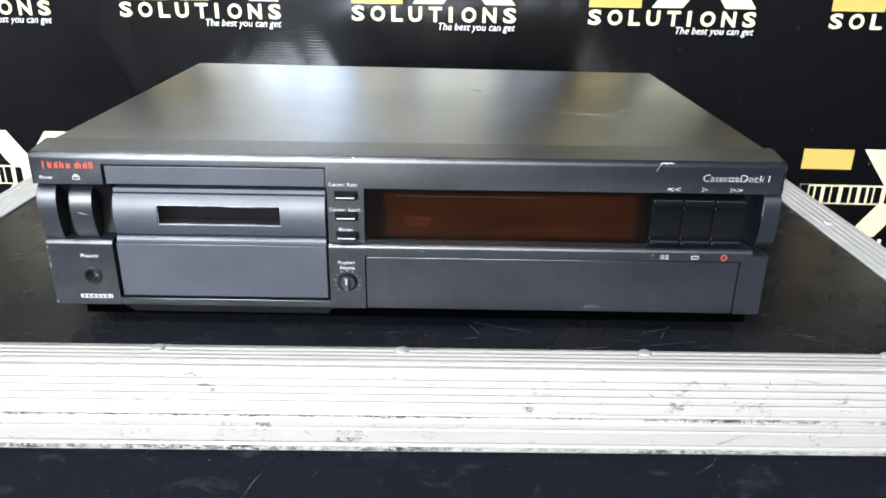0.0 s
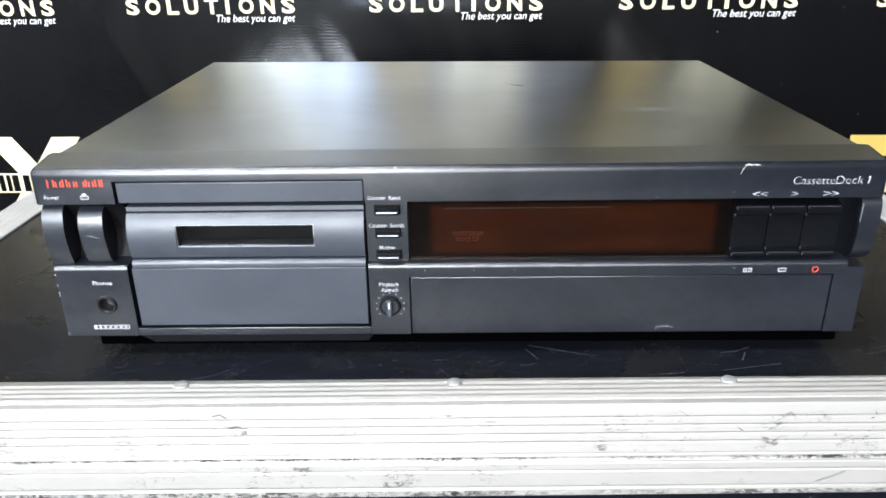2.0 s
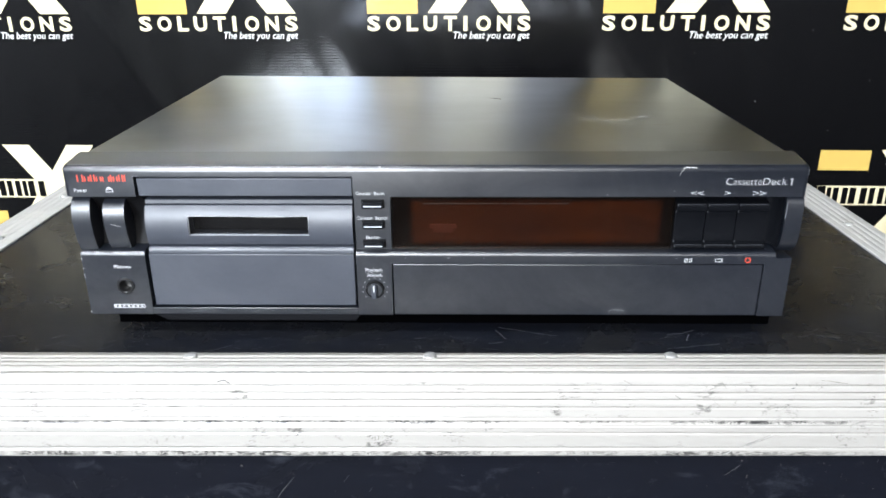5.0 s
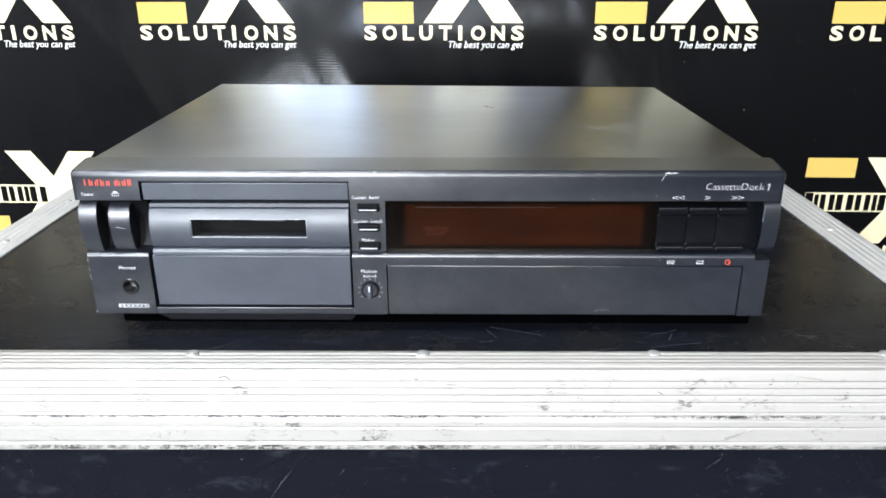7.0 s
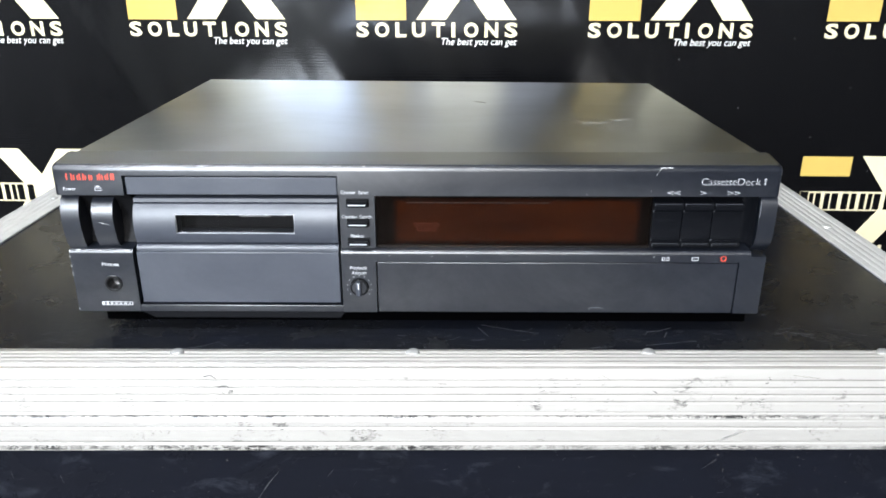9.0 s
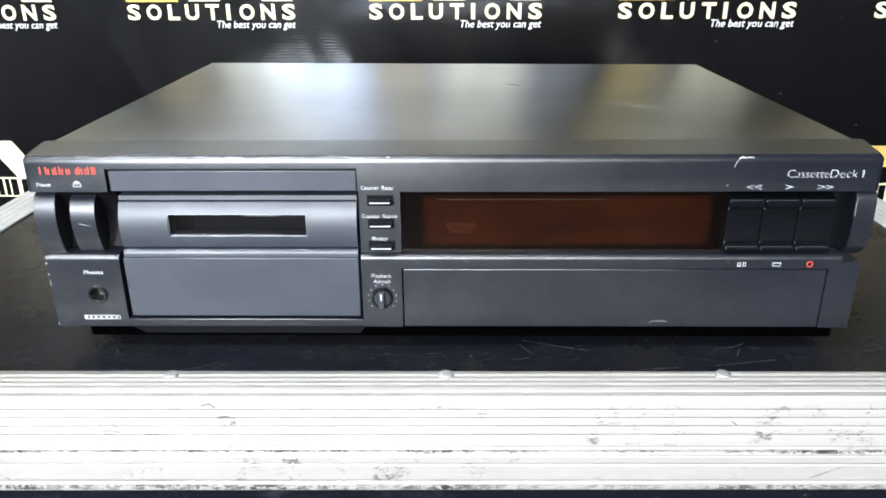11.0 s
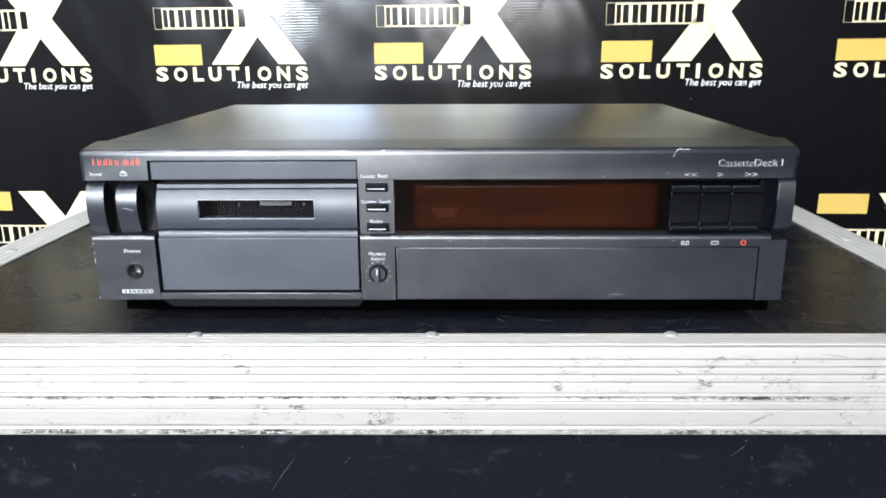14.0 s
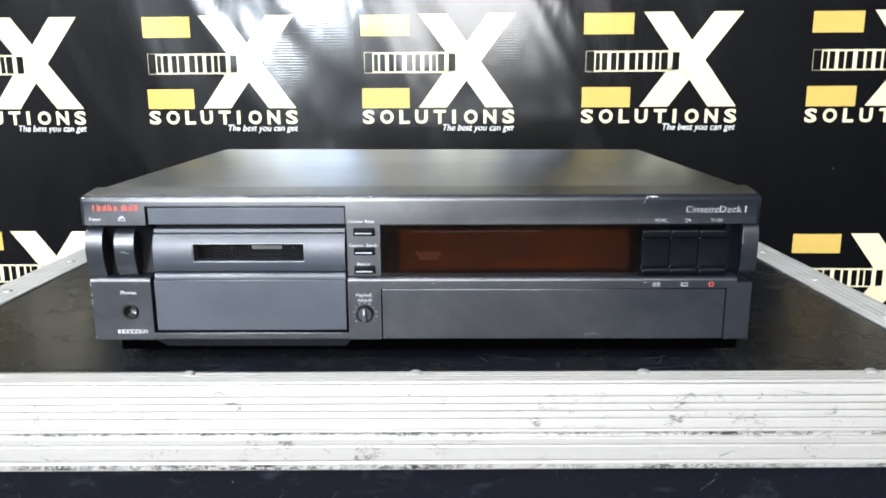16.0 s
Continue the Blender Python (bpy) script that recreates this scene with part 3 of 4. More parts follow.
def front_outline(flange, drop, ridges, grooves):
    """The heavier angle along the front: a ridged flange, a plain band at the corner, then a face that leans back."""
    def top(a):
        return 0.0030 + (0.0305 - a) * 0.070
    pts = [(flange, 0.0002), (flange, 0.0026)]
    back, pitch = flange - 0.0004, (flange - 0.0100) / ridges
    for k in range(ridges * 10 + 1):
        a = back - pitch * k / 10
        pts.append((a, top(a) + 0.00042 * (1 - math.cos(2 * math.pi * k / 10)) - 0.0002))
    pts += [(0.0093, top(0.0093) - 0.0008), (0.0046, top(0.0046) - 0.0003), (0.0041, 0.0044), (0.0038, 0.0038), (lean(0.003), 0.0030)]
    for r, half, deep in grooves:
        low = -r - half
        pts += [(lean(-r + half), -r + half), (lean(-r) + deep, -r + half * 0.45), (lean(-r) + deep, -r - half * 0.45), (lean(low) + 0.00045, low), (lean(low - 0.0008), low - 0.0008)]
    pts += [(0.0, -drop + 0.0006), (0.0005, -drop), (0.0026, -drop), (0.0026, -0.0216), (0.0062, 0.0002)]
    return pts


CASE_DROP = 0.0470
# grooves of the upright face: depth below the top, half width, depth
FACES = ((0.0022, 0.00046, 0.0010), (0.0065, 0.00046, 0.0010), (0.0108, 0.00046, 0.0010), (0.0152, 0.00046, 0.0010),
         (0.0215, 0.00042, 0.0007), (0.0247, 0.00110, 0.0008), (0.0266, 0.00040, 0.0009), (0.0316, 0.00046, 0.0010), (0.0413, 0.00046, 0.0010))
prof = front_outline(0.0292, CASE_DROP, 4, FACES)
_b = extrude([(CY0 + a, z) for a, z in prof], CX0, CX1)
for v in _b.verts:                           # the west end of the angle is bent open a little
    if v.co.x < 0:
        if v.co.y > CY0 + 0.028:
            v.co.y += 0.0030
        if v.co.z < -0.04:
            v.co.z -= 0.0014
part("front_edge", _b, M_ALU_FRONT, case, "scuffed ridged aluminium edge", 25)
prof2 = angle_outline(0.0310, CASE_DROP, (0.007, 0.0125, 0.018, 0.0235), FACES[1:])
part("rear_edge", extrude([(CY1 - a, z) for a, z in prof2], CX0, CX1), M_ALU, case, "ridged aluminium edge", 25)
part("side_edge", extrude([(CX0 + a * 1.15, z) for a, z in prof2], CY0 + 0.0313, CY1 - 0.0313, axis="y"), M_ALU, case, "ridged aluminium edge", 25)
part("side_edge", extrude([(CX1 - a * 1.09, z) for a, z in prof2], CY0 + 0.0313, CY1 - 0.0313, axis="y"), M_ALU, case, "ridged aluminium edge", 25)


def rivet_mesh():
    b = bmesh.new()
    n, rings = 16, []
    for r, z in ((0.0042, -0.0004), (0.0041, 0.0006), (0.0035, 0.0015), (0.0023, 0.0021), (0.0008, 0.0023)):
        rings.append([b.verts.new((r * math.cos(2 * math.pi * k / n), r * math.sin(2 * math.pi * k / n), z)) for k in range(n)])
    for p, q in zip(rings, rings[1:]):
        for k in range(n):
            b.faces.new((p[k], p[(k + 1) % n], q[(k + 1) % n], q[k]))
    b.faces.new(rings[-1])
    return to_mesh("rivet", b, M_RIVET)


rivet = rivet_mesh()
for k in range(-2, 3):
    put("rivet", rivet, case, (-0.0035 + 0.1400 * k, CY0 + 0.0253, 0.0031))
for k in range(4):
    put("rivet", rivet, case, (CX0 + 0.0205, 0.075 + 0.115 * k - 0.02, 0.0017))
    put("rivet", rivet, case, (CX1 - 0.0205, 0.105 + 0.115 * k - 0.02, 0.0017))

case.location.z -= 0.003
case.rotation_euler.z = radians(0.5)

# ---- the cassette deck ----
deck = thing("cassette_deck", (0, 0.15, 0.0), "black cassette deck with a smoked amber display, worn edges", "cassette deck")
W = 0.2125                                   # half the width of the lower front
R = 0.2147                                   # half the width of the top rail
TOPZ = 0.1105
_b = box(-0.2095, 0.2095, 0.0215, 0.3050, 0.016, TOPZ, 0.0022, 3)
for v in _b.verts:                           # the rear edge is not quite square to the front
    if v.co.y > 0.2:
        v.co.y -= 0.0035 + 0.055 * v.co.x
        v.co.x -= 0.003
    elif v.co.z > 0.1:                       # and its front edge lies level with the rail
        v.co.z -= 0.0013
_uv = _b.loops.layers.uv.new("brush")
for f in _b.faces:
    for l in f.loops:
        l[_uv].uv = (l.vert.co.y + l.vert.co.z, l.vert.co.x)
cover = part("top_cover", _b, M_COVER, deck, "dark brushed metal cover with faint scratches")
# chassis widened in sheenless black to paint the shadow under the deck
part("chassis", box(-0.1990, 0.2080, 0.0060, 0.3030, 0.0030, 0.0118, 0.001), M_GAP_SHADE, deck)
_b = box(-0.1745, -0.0450, 0.0025, 0.0062, 0.0062, 0.0118, 0.0008)
for v in _b.verts:                           # its ends slope inwards
    if v.co.z < 0.009:
        v.co.x += 0.0070 if v.co.x < -0.1 else -0.0030
part("base_lip", _b, M_LIPBASE, deck, "dull black lip under the cassette door")
for x in (-0.165, 0.165):
    for y in (0.070, 0.262):
        bm = bmesh.new()
        bmesh.ops.create_cone(bm, cap_ends=True, segments=28, radius1=0.0165, radius2=0.0175, depth=0.0102, matrix=Matrix.Translation((x, y, 0.0021)))
        part("foot", bm, M_RUBBER, deck)


# the rail rounds over at the front, then rises gently to the cover
RAIL_FRONT = ((0.0, 0.1026), (0.0001, 0.1038), (0.0005, 0.1049), (0.0012, 0.1058), (0.0022, 0.1065), (0.0034, 0.10695), (0.0048, 0.1072))
RAIL_BACK = (0.0212, 0.1094)
RZ = 0.0880


def rail_outline(z0):
    return [(0.0, z0), *RAIL_FRONT, RAIL_BACK, (RAIL_BACK[0], z0)]


def rail_top_z(y):
    (y0, z0), (y1, z1) = RAIL_FRONT[-1], RAIL_BACK
    return z0 + (y - y0) * (z1 - z0) / (y1 - y0)


def rail_piece(z0, stations, bm):
    """A length of rail through stations (x, inset), rounded off where the inset grows."""
    one = bmesh.new()
    rows = []
    for x, d in stations:
        rows.append([one.verts.new((x, max(y, d) if y < 0.02 else y, z - d if z > 0.102 else z)) for y, z in rail_outline(z0)])
    n = len(rows[0])
    for p, q in zip(rows, rows[1:]):
        for k in range(n):
            one.faces.new((p[k], p[(k + 1) % n], q[(k + 1) % n], q[k]))
    one.faces.new(rows[0])
    one.faces.new(rows[-1])
    return join(bm, one)


bm = rail_piece(RZ, [(-R, 0.0026), (-R + 0.0004, 0.0015), (-R + 0.0012, 0.0006), (-R + 0.0028, 0.0), (-0.1733, 0.0)], None)
bm = rail_piece(RZ, [(-0.0462, 0.0), (R - 0.0028, 0.0), (R - 0.0012, 0.0006), (R - 0.0004, 0.0015), (R, 0.0026)], bm)
bm = rail_piece(0.1000, [(-0.1733, 0.0), (-0.0462, 0.0)], bm)
rail = part("top_rail", bm, M_FACE, deck, "black rail over the front with a chipped edge")
_b = extrude([*[(y, z + 0.00008) for y, z in RAIL_FRONT[4:]], (0.0214, rail_top_z(0.0214) + 0.0001), (0.0214, 0.1080), (0.0080, 0.1060), (0.0030, 0.1055)], -R + 0.0030, R - 0.0030)
_uv = _b.loops.layers.uv.new("brush")
for f in _b.faces:
    for l in f.loops:
        l[_uv].uv = (l.vert.co.y + l.vert.co.z, l.vert.co.x)
part("rail_top", _b, M_LIP, deck, "dark satin top of the rail")
part("slot_backing", box(-0.1735, -0.0460, 0.0060, 0.0200, 0.0885, 0.1001), M_DARK, deck)
part("upper_flap", box(-0.1717, -0.0467, 0.0003, 0.0050, 0.0883, 0.0990, 0.0004), M_DOOR, deck)

# the recess behind the middle band
back = smooth_curve([(0.0035, 0.0880), (0.0100, 0.0810), (0.0140, 0.0710), (0.0135, 0.0620), (0.0110, 0.0546)])
bm = extrude([(0.0205, 0.0880), *back, (0.0205, 0.0546)], -W + 0.0006, -0.1722)
part("recess_panel", bm, M_DARK, deck)
part("recess_panel", box(-0.0725, 0.2105, 0.0150, 0.0208, 0.0520, 0.0879), M_DARK, deck)
part("recess_panel", box(-0.1722, -0.1462, 0.0150, 0.0208, 0.0520, 0.0879), M_DARK, deck)
part("recess_panel", box(-0.1462, -0.0725, 0.0150, 0.0208, 0.0520, 0.0600), M_DARK, deck)
part("recess_panel", box(-0.1462, -0.0725, 0.0150, 0.0208, 0.0775, 0.0879), M_DARK, deck)


def ledge(x0, x1, front=0.0, z0=0.0500, rear=0.0075):
    """The sloping step between the recess and the lower front."""
    return extrude([(front, z0), *arc(front + 0.0026, z0 + 0.0010, 0.0026, 180, 112, 6), (rear, 0.0542), (0.0148, 0.0546), (0.0148, z0)], x0, x1)


part("ledge", ledge(-W, -0.1737), M_FACE, deck)
part("ledge", ledge(-0.0462, 0.2030), M_FACE, deck)

# lower front, left: the phones corner
part("phones_panel", plate_with_hole(-W, -0.1737, 0.0120, 0.0500, 0.0, 0.0150, -0.1882, 0.0310, 0.0042), M_FACE, deck)
jack = part("jack_socket", lathe([(0.0054, 0.0), (0.0054, -0.0008), (0.0050, -0.0012), (0.0041, -0.0012), (0.0035, -0.0004), (0.0033, 0.0020), (0.0033, 0.012)], (-0.1882, 0.0, 0.0310)), M_KNOB, deck, "black headphone socket with a metal contact")
part("contact", lathe([(0.0031, 0.0060), (0.0031, 0.0075), (0.0022, 0.0075)], (-0.1882, 0.0, 0.0310)), M_CHROME, jack)

# lower front: sill, azimuth column, right-hand corner
part("sill", box(-0.1737, -0.0462, 0.0, 0.0150, 0.0120, 0.0165, 0.0004), M_FACE, deck)
part("door_backing", box(-0.1737, -0.0462, 0.0110, 0.0149, 0.0165, 0.0520), M_DARK, deck)
bm = plate_with_hole(-0.0462, -0.0250, 0.0120, 0.0500, 0.0, 0.0150, -0.0356, 0.0292, 0.0058)
column = part("azimuth_panel", bm, M_FACE, deck)
part("flap_backing", box(-0.0250, 0.1968, 0.0080, 0.0149, 0.0120, 0.0465), M_DARK, deck)
bm = box(-0.0250, 0.1968, 0.0, 0.0150, 0.0461, 0.0500)
part("upper_strip", bm, M_FACE, deck)
part("corner_panel", box(0.1968, W, 0.0, 0.0150, 0.0120, 0.0500), M_FACE, deck)
part("lower_flap", box(-0.0241, 0.1961, 0.0002, 0.0060, 0.0122, 0.0455, 0.0003), M_FACE, deck, "black hinged flap with scuffs")

# the cassette door: a rolled upper part and a flat lower part
door = part("cassette_door", extrude([(0.0110, 0.0848), (0.0060, 0.0848), (0.0050, 0.0846), (0.0047, 0.0824), (0.0062, 0.0819),
                                     *smooth_curve([(0.0040, 0.0815), (0.0021, 0.0781), (0.0006, 0.0735), (0.0, 0.0680), (0.0004, 0.0620), (0.0016, 0.0577)], 5), (0.0040, 0.0570), (0.0110, 0.0570)], -0.1705, -0.1452),
            M_DOOR, deck, "blue-grey satin cassette door with a small window")
DOOR_FRONT = smooth_curve([(0.0040, 0.0815), (0.0021, 0.0781), (0.0006, 0.0735), (0.0, 0.0680), (0.0004, 0.0620), (0.0016, 0.0577)], 5)
WZ0, WZ1 = 0.0637, 0.0757


def y_on_door(z):
    for (ya, za), (yb, zb) in zip(DOOR_FRONT, DOOR_FRONT[1:]):
        if zb <= z <= za:
            return ya + (yb - ya) * (za - z) / max(1e-9, za - zb)
    return 0.003


up = [p for p in DOOR_FRONT if p[1] > WZ1 + 1e-4]
dn = [p for p in DOOR_FRONT if p[1] < WZ0 - 1e-4]
bm = extrude([(0.0110, 0.0848), (0.0060, 0.0848), (0.0050, 0.0846), (0.0047, 0.0824), (0.0062, 0.0819), *DOOR_FRONT, (0.0040, 0.0570), (0.0110, 0.0570)], -0.0735, -0.0475)
bm = extrude([(0.0110, 0.0848), (0.0060, 0.0848), (0.0050, 0.0846), (0.0047, 0.0824), (0.0062, 0.0819), *up, (y_on_door(WZ1), WZ1), (0.0110, WZ1)], -0.1452, -0.0735, bm)
bm = extrude([(0.0110, WZ0), (y_on_door(WZ0), WZ0), *dn, (0.0040, 0.0570), (0.0110, 0.0570)], -0.1452, -0.0735, bm)
part("door_surround", bm, M_DOOR, door)
pw = part("window_pane", box(-0.1449, -0.0738, 0.0024, 0.0036, WZ0 + 0.0002, WZ1 - 0.0002), M_WINDOW, door, "smoked cassette window")
pw.visible_shadow = False
part("window_bezel", ring(-0.1453, -0.0734, WZ0 - 0.0001, WZ1 + 0.0001, 0.00044, 0.0013), M_BEZEL, door)
part("window_well", box(-0.1462, -0.0725, 0.0200, 0.0208, 0.0600, 0.0775), M_DARK, door)
part("guide_label", box(-0.1117, -0.0917, 0.0192, 0.0199, 0.0684, 0.0709), M_INSET, door, "pale strip deep behind the window")
for x in (-0.1251, -0.0837):
    part("spindle", lathe([(0.0007, 0.0195), (0.0007, 0.0188), (0.0004, 0.0185), (0.0001, 0.0184)], (x, 0.0, 0.0690), 12), M_INSET, door)
part("roll_edge", extrude([(0.0110, 0.0566), (0.0042, 0.0566), *arc(0.0026, 0.0540, 0.0026, 75, 180, 6), (0.0, 0.0524), (0.0110, 0.0524)], -0.1705, -0.0475), M_DOOR, door)
part("door_panel", box(-0.1714, -0.0475, 0.0, 0.0100, 0.0182, 0.0520, 0.0005), M_DOOR, deck, "flat blue-grey lower door panel")

# power and eject paddles
paddle = smooth_curve([(0.0072, 0.0872), (0.0034, 0.0852), (0.0008, 0.0805), (-0.0004, 0.0735), (0.0000, 0.0660), (0.0014, 0.0590), (0.0034, 0.0540), (0.0050, 0.0510)])
part("power_paddle", extrude([(0.0125, 0.0872), *paddle, (0.0148, 0.0510)], -0.2133, -0.2024, ends=0.0003), M_PADDLE, deck, "curved satin power paddle")
paddle2 = smooth_curve([(0.0075, 0.0848), (0.0040, 0.0830), (0.0015, 0.0788), (0.0004, 0.0725), (0.0010, 0.0655), (0.0024, 0.0595), (0.0044, 0.0552), (0.0058, 0.0536)])
part("eject_paddle", extrude([(0.0130, 0.0848), *paddle2, (0.0140, 0.0536)], -0.1952, -0.1826, ends=0.0003), M_PADDLE, deck, "curved satin eject paddle with a scratch")

# counter and monitor keys
key_plate = part("key_plate", box(-0.0462, -0.0250, 0.0032, 0.0149, 0.0540, 0.0878), M_FACE, deck)
for z, text, tx0, tx1, tz in ((0.0832, "Counter Reset", -0.0445, -0.0280, None), (0.0707, "Counter  Search", -0.0450, -0.0270, 0.0739), (0.0584, "Monitor", -0.0400, -0.0318, 0.0616)):
    part("key_well", box(-0.0420, -0.0284, 0.0026, 0.0034, z - 0.0031, z + 0.0022, 0.0003), M_DARK, key_plate)
    key = part("key", extrude([(0.0030, z + 0.0014), (-0.0006, z + 0.0013), (-0.0013, z + 0.0007), (-0.0015, z - 0.0007), (-0.0013, z - 0.0017), (-0.0006, z - 0.0023), (0.0030, z - 0.0024)], -0.0412, -0.0292, ends=0.0002), M_BUTTON, deck, "narrow black push key")
    part("stripe", box(-0.0404, -0.0300, -0.0018, -0.0010, z - 0.0010, z - 0.0004), M_STRIPE, key)
    if tz:
        part("lettering", words(text, tx0, tx1, tz - 0.0010, tz + 0.0012, 0.0030, 0.003), M_WHITE, key_plate, "white lettering")

# the display
part("display_board", box(-0.0243, 0.1411, 0.0068, 0.0080, 0.0549, 0.0852), M_AMBER, deck, "dark amber display board")
part("display_surround", box(-0.0246, 0.1414, 0.0080, 0.0149, 0.0546, 0.0872), M_SMOKE, deck)
pn = part("display_pane", box(-0.0246, 0.1414, 0.0036, 0.0056, 0.0543, 0.0868, 0.0003, 1), M_PANE, deck, "smoked brown display pane")
pn.visible_shadow = False
# thin strips painted as highlights along the top and bottom of the pane
part("rib", box(-0.0060, 0.0800, 0.0033, 0.0037, 0.0827, 0.0829), M_PANE_GLINT, pn)
part("rib", box(-0.0236, 0.1404, 0.0033, 0.0037, 0.0550, 0.0552), M_PANE_GLINT, pn)
for k in range(7):                           # the unlit digits of the counter
    x, z = (-0.0018 + 0.0042 * k, 0.0667) if k < 4 else (0.0002 + 0.0042 * (k - 4), 0.0636)
    part("digit", ring(x, x + 0.0030, z, z + 0.0022, 0.0005, 0.0066), M_DIGIT, deck, "unlit dull red digit")

# transport keys
for k in range(3):
    x0 = 0.1420 + 0.0180 * k
    x1 = x0 + 0.0175
    out = [(0.0145, 0.0842), (0.0060, 0.0840), (0.0022, 0.0834), (0.0008, 0.0816), (0.0010, 0.0794), (0.0034, 0.0787), (0.0040, 0.0781), (0.0032, 0.0774), (0.0036, 0.0740), (0.0037, 0.0690), (0.0036, 0.0640), (0.0033, 0.0602), (0.0042, 0.0596), (0.0034, 0.0590), (0.0010, 0.0585), (0.0002, 0.0570), (0.0010, 0.0555), (0.0145, 0.0551)]
    part("transport_key", extrude(out, x0, x1, ends=0.0003), M_BUTTON, deck, "black transport key with ridged top and bottom")
curve_in = smooth_curve([(0.1968, 0.0100), (0.1990, 0.0095), (0.2015, 0.0065), (0.2032, 0.0015)])
bm = bmesh.new()
lo = [bm.verts.new((x, y, 0.0562)) for x, y in [*curve_in, (0.2036, 0.0149), (0.1968, 0.0149)]]
hi = [bm.verts.new((x, y, 0.0878)) for x, y in [*curve_in, (0.2036, 0.0149), (0.1968, 0.0149)]]
for k in range(len(lo)):
    j = (k + 1) % len(lo)
    bm.faces.new((lo[k], lo[j], hi[j], hi[k]))
bm.faces.new(lo)
bm.faces.new(hi)
part("curved_cheek", bm, M_BUTTON, deck)
cap = smooth_curve([(0.0020, 0.0876), (0.0, 0.0840), (-0.0006, 0.0740), (0.0, 0.0640), (0.0022, 0.0570), (0.0080, 0.0518)])
cap_part = part("end_cap", extrude([(0.0150, 0.0876), *cap, (0.0150, 0.0516)], 0.2042, 0.2142, ends=0.0008), M_FACE, deck)

# pale strip painted in for the bright line on the cap's rounded edge
part("worn_edge", box(0.2041, 0.2045, -0.0009, 0.0002, 0.0750, 0.0846, 0.0001, 1), M_CAP_LINE, cap_part)

# azimuth knob
KX, KZ = -0.0356, 0.0292
knob = part("azimuth_knob", lathe([(0.0056, 0.0020), (0.0056, -0.0012), (0.0052, -0.0018), (0.0046, -0.0018)], (KX, 0.0, KZ)), M_DARK, deck, "round black azimuth knob with a grip bar")
part("disc", lathe([(0.0047, 0.0005), (0.0047, -0.0016), (0.0042, -0.0019), (0.0001, -0.0019)], (KX, 0.0, KZ)), M_FACE, knob)
part("grip", box(KX - 0.0017, KX + 0.0013, -0.0050, -0.0016, KZ - 0.0046, KZ + 0.0046, 0.0008), M_DOOR, knob)
part("pointer", box(KX - 0.0005, KX + 0.0002, -0.0052, -0.0049, KZ + 0.0004, KZ + 0.0040), M_WHITE, knob)
bm = None
for k in range(11):
    a = radians(-130 + 26 * k)
    x, z = KX + 0.0075 * math.sin(a), KZ + 0.0075 * math.cos(a)
    bm = rect(x - 0.00028, x + 0.00028, z - 0.00028, z + 0.00028, -0.0002, bm)
part("dial_scale", bm, M_WHITE, column, "white scale dots")
part("lettering", words("Azimuth", -0.0400, -0.0311, 0.0376, 0.0397, -0.0002, -0.002, bm=words("Playback", -0.0409, -0.0305, 0.0402, 0.0430, -0.0002, -0.002)), M_WHITE, column, "white lettering")

# printing on the rail and the lower front
F = -0.0002
x = -0.2060
for w, h in ((0.0036, 1.0), (0.0029, 0.74), (0.0026, 1.0), (0.0029, 0.74), (0.0042, 0.74), (0.0007, 1.0), (0.0026, 0.74), (0.0026, 1.0), (0.0007, 1.0)):
    for at in ((x, x + w - 0.0006) if w > 0.001 else (x,)):
        part("maker_bar", rect(at, at + 0.0006, 0.0973, 0.0973 + 0.0040 * h, F), M_RED, rail)
    x += w + 0.0007
part("lettering", words("Power", -0.2088, -0.2014, 0.0909, 0.0930, F, 0.003), M_WHITE, rail, "white lettering")
bm = flat([(-0.1900, 0.0930), (-0.1864, 0.0930), (-0.1878, 0.0939), (-0.1886, 0.0939)], F, ring(-0.1903, -0.1861, 0.0908, 0.0926, 0.00032, F))
part("eject_symbol", bm, M_WHITE, rail)
part("lettering", words("Counter  Reset", -0.0445, -0.0280, 0.0891, 0.0912, F, 0.003), M_WHITE, rail, "white lettering")
bm = words("Deck", 0.1887, 0.2020, 0.0952, 0.0992, F, -0.022, 0.05, words("Cassette", 0.1678, 0.1880, 0.0952, 0.0992, F, -0.022, 0.05))
bm = flat([(0.2045, 0.0952), (0.2049, 0.0952), (0.2053, 0.0991), (0.2049, 0.0991)], F, bm)
bm = flat([(0.2049, 0.0991), (0.2039, 0.0985), (0.2040, 0.0981), (0.2050, 0.0987)], F, bm)
part("lettering", bm, M_WHITE, rail, "white lettering")


def chevron(x, z, w, h, to_right, bm):
    s = 1 if to_right else -1
    a, b, t = x - s * w / 2, x + s * w / 2, 0.00027
    bm = flat([(a, z + h / 2), (a, z + h / 2 - t), (b - s * 0.0009, z), (b, z)], F, bm)
    return flat([(a, z - h / 2 + t), (a, z - h / 2), (b, z), (b - s * 0.0009, z)], F, bm)


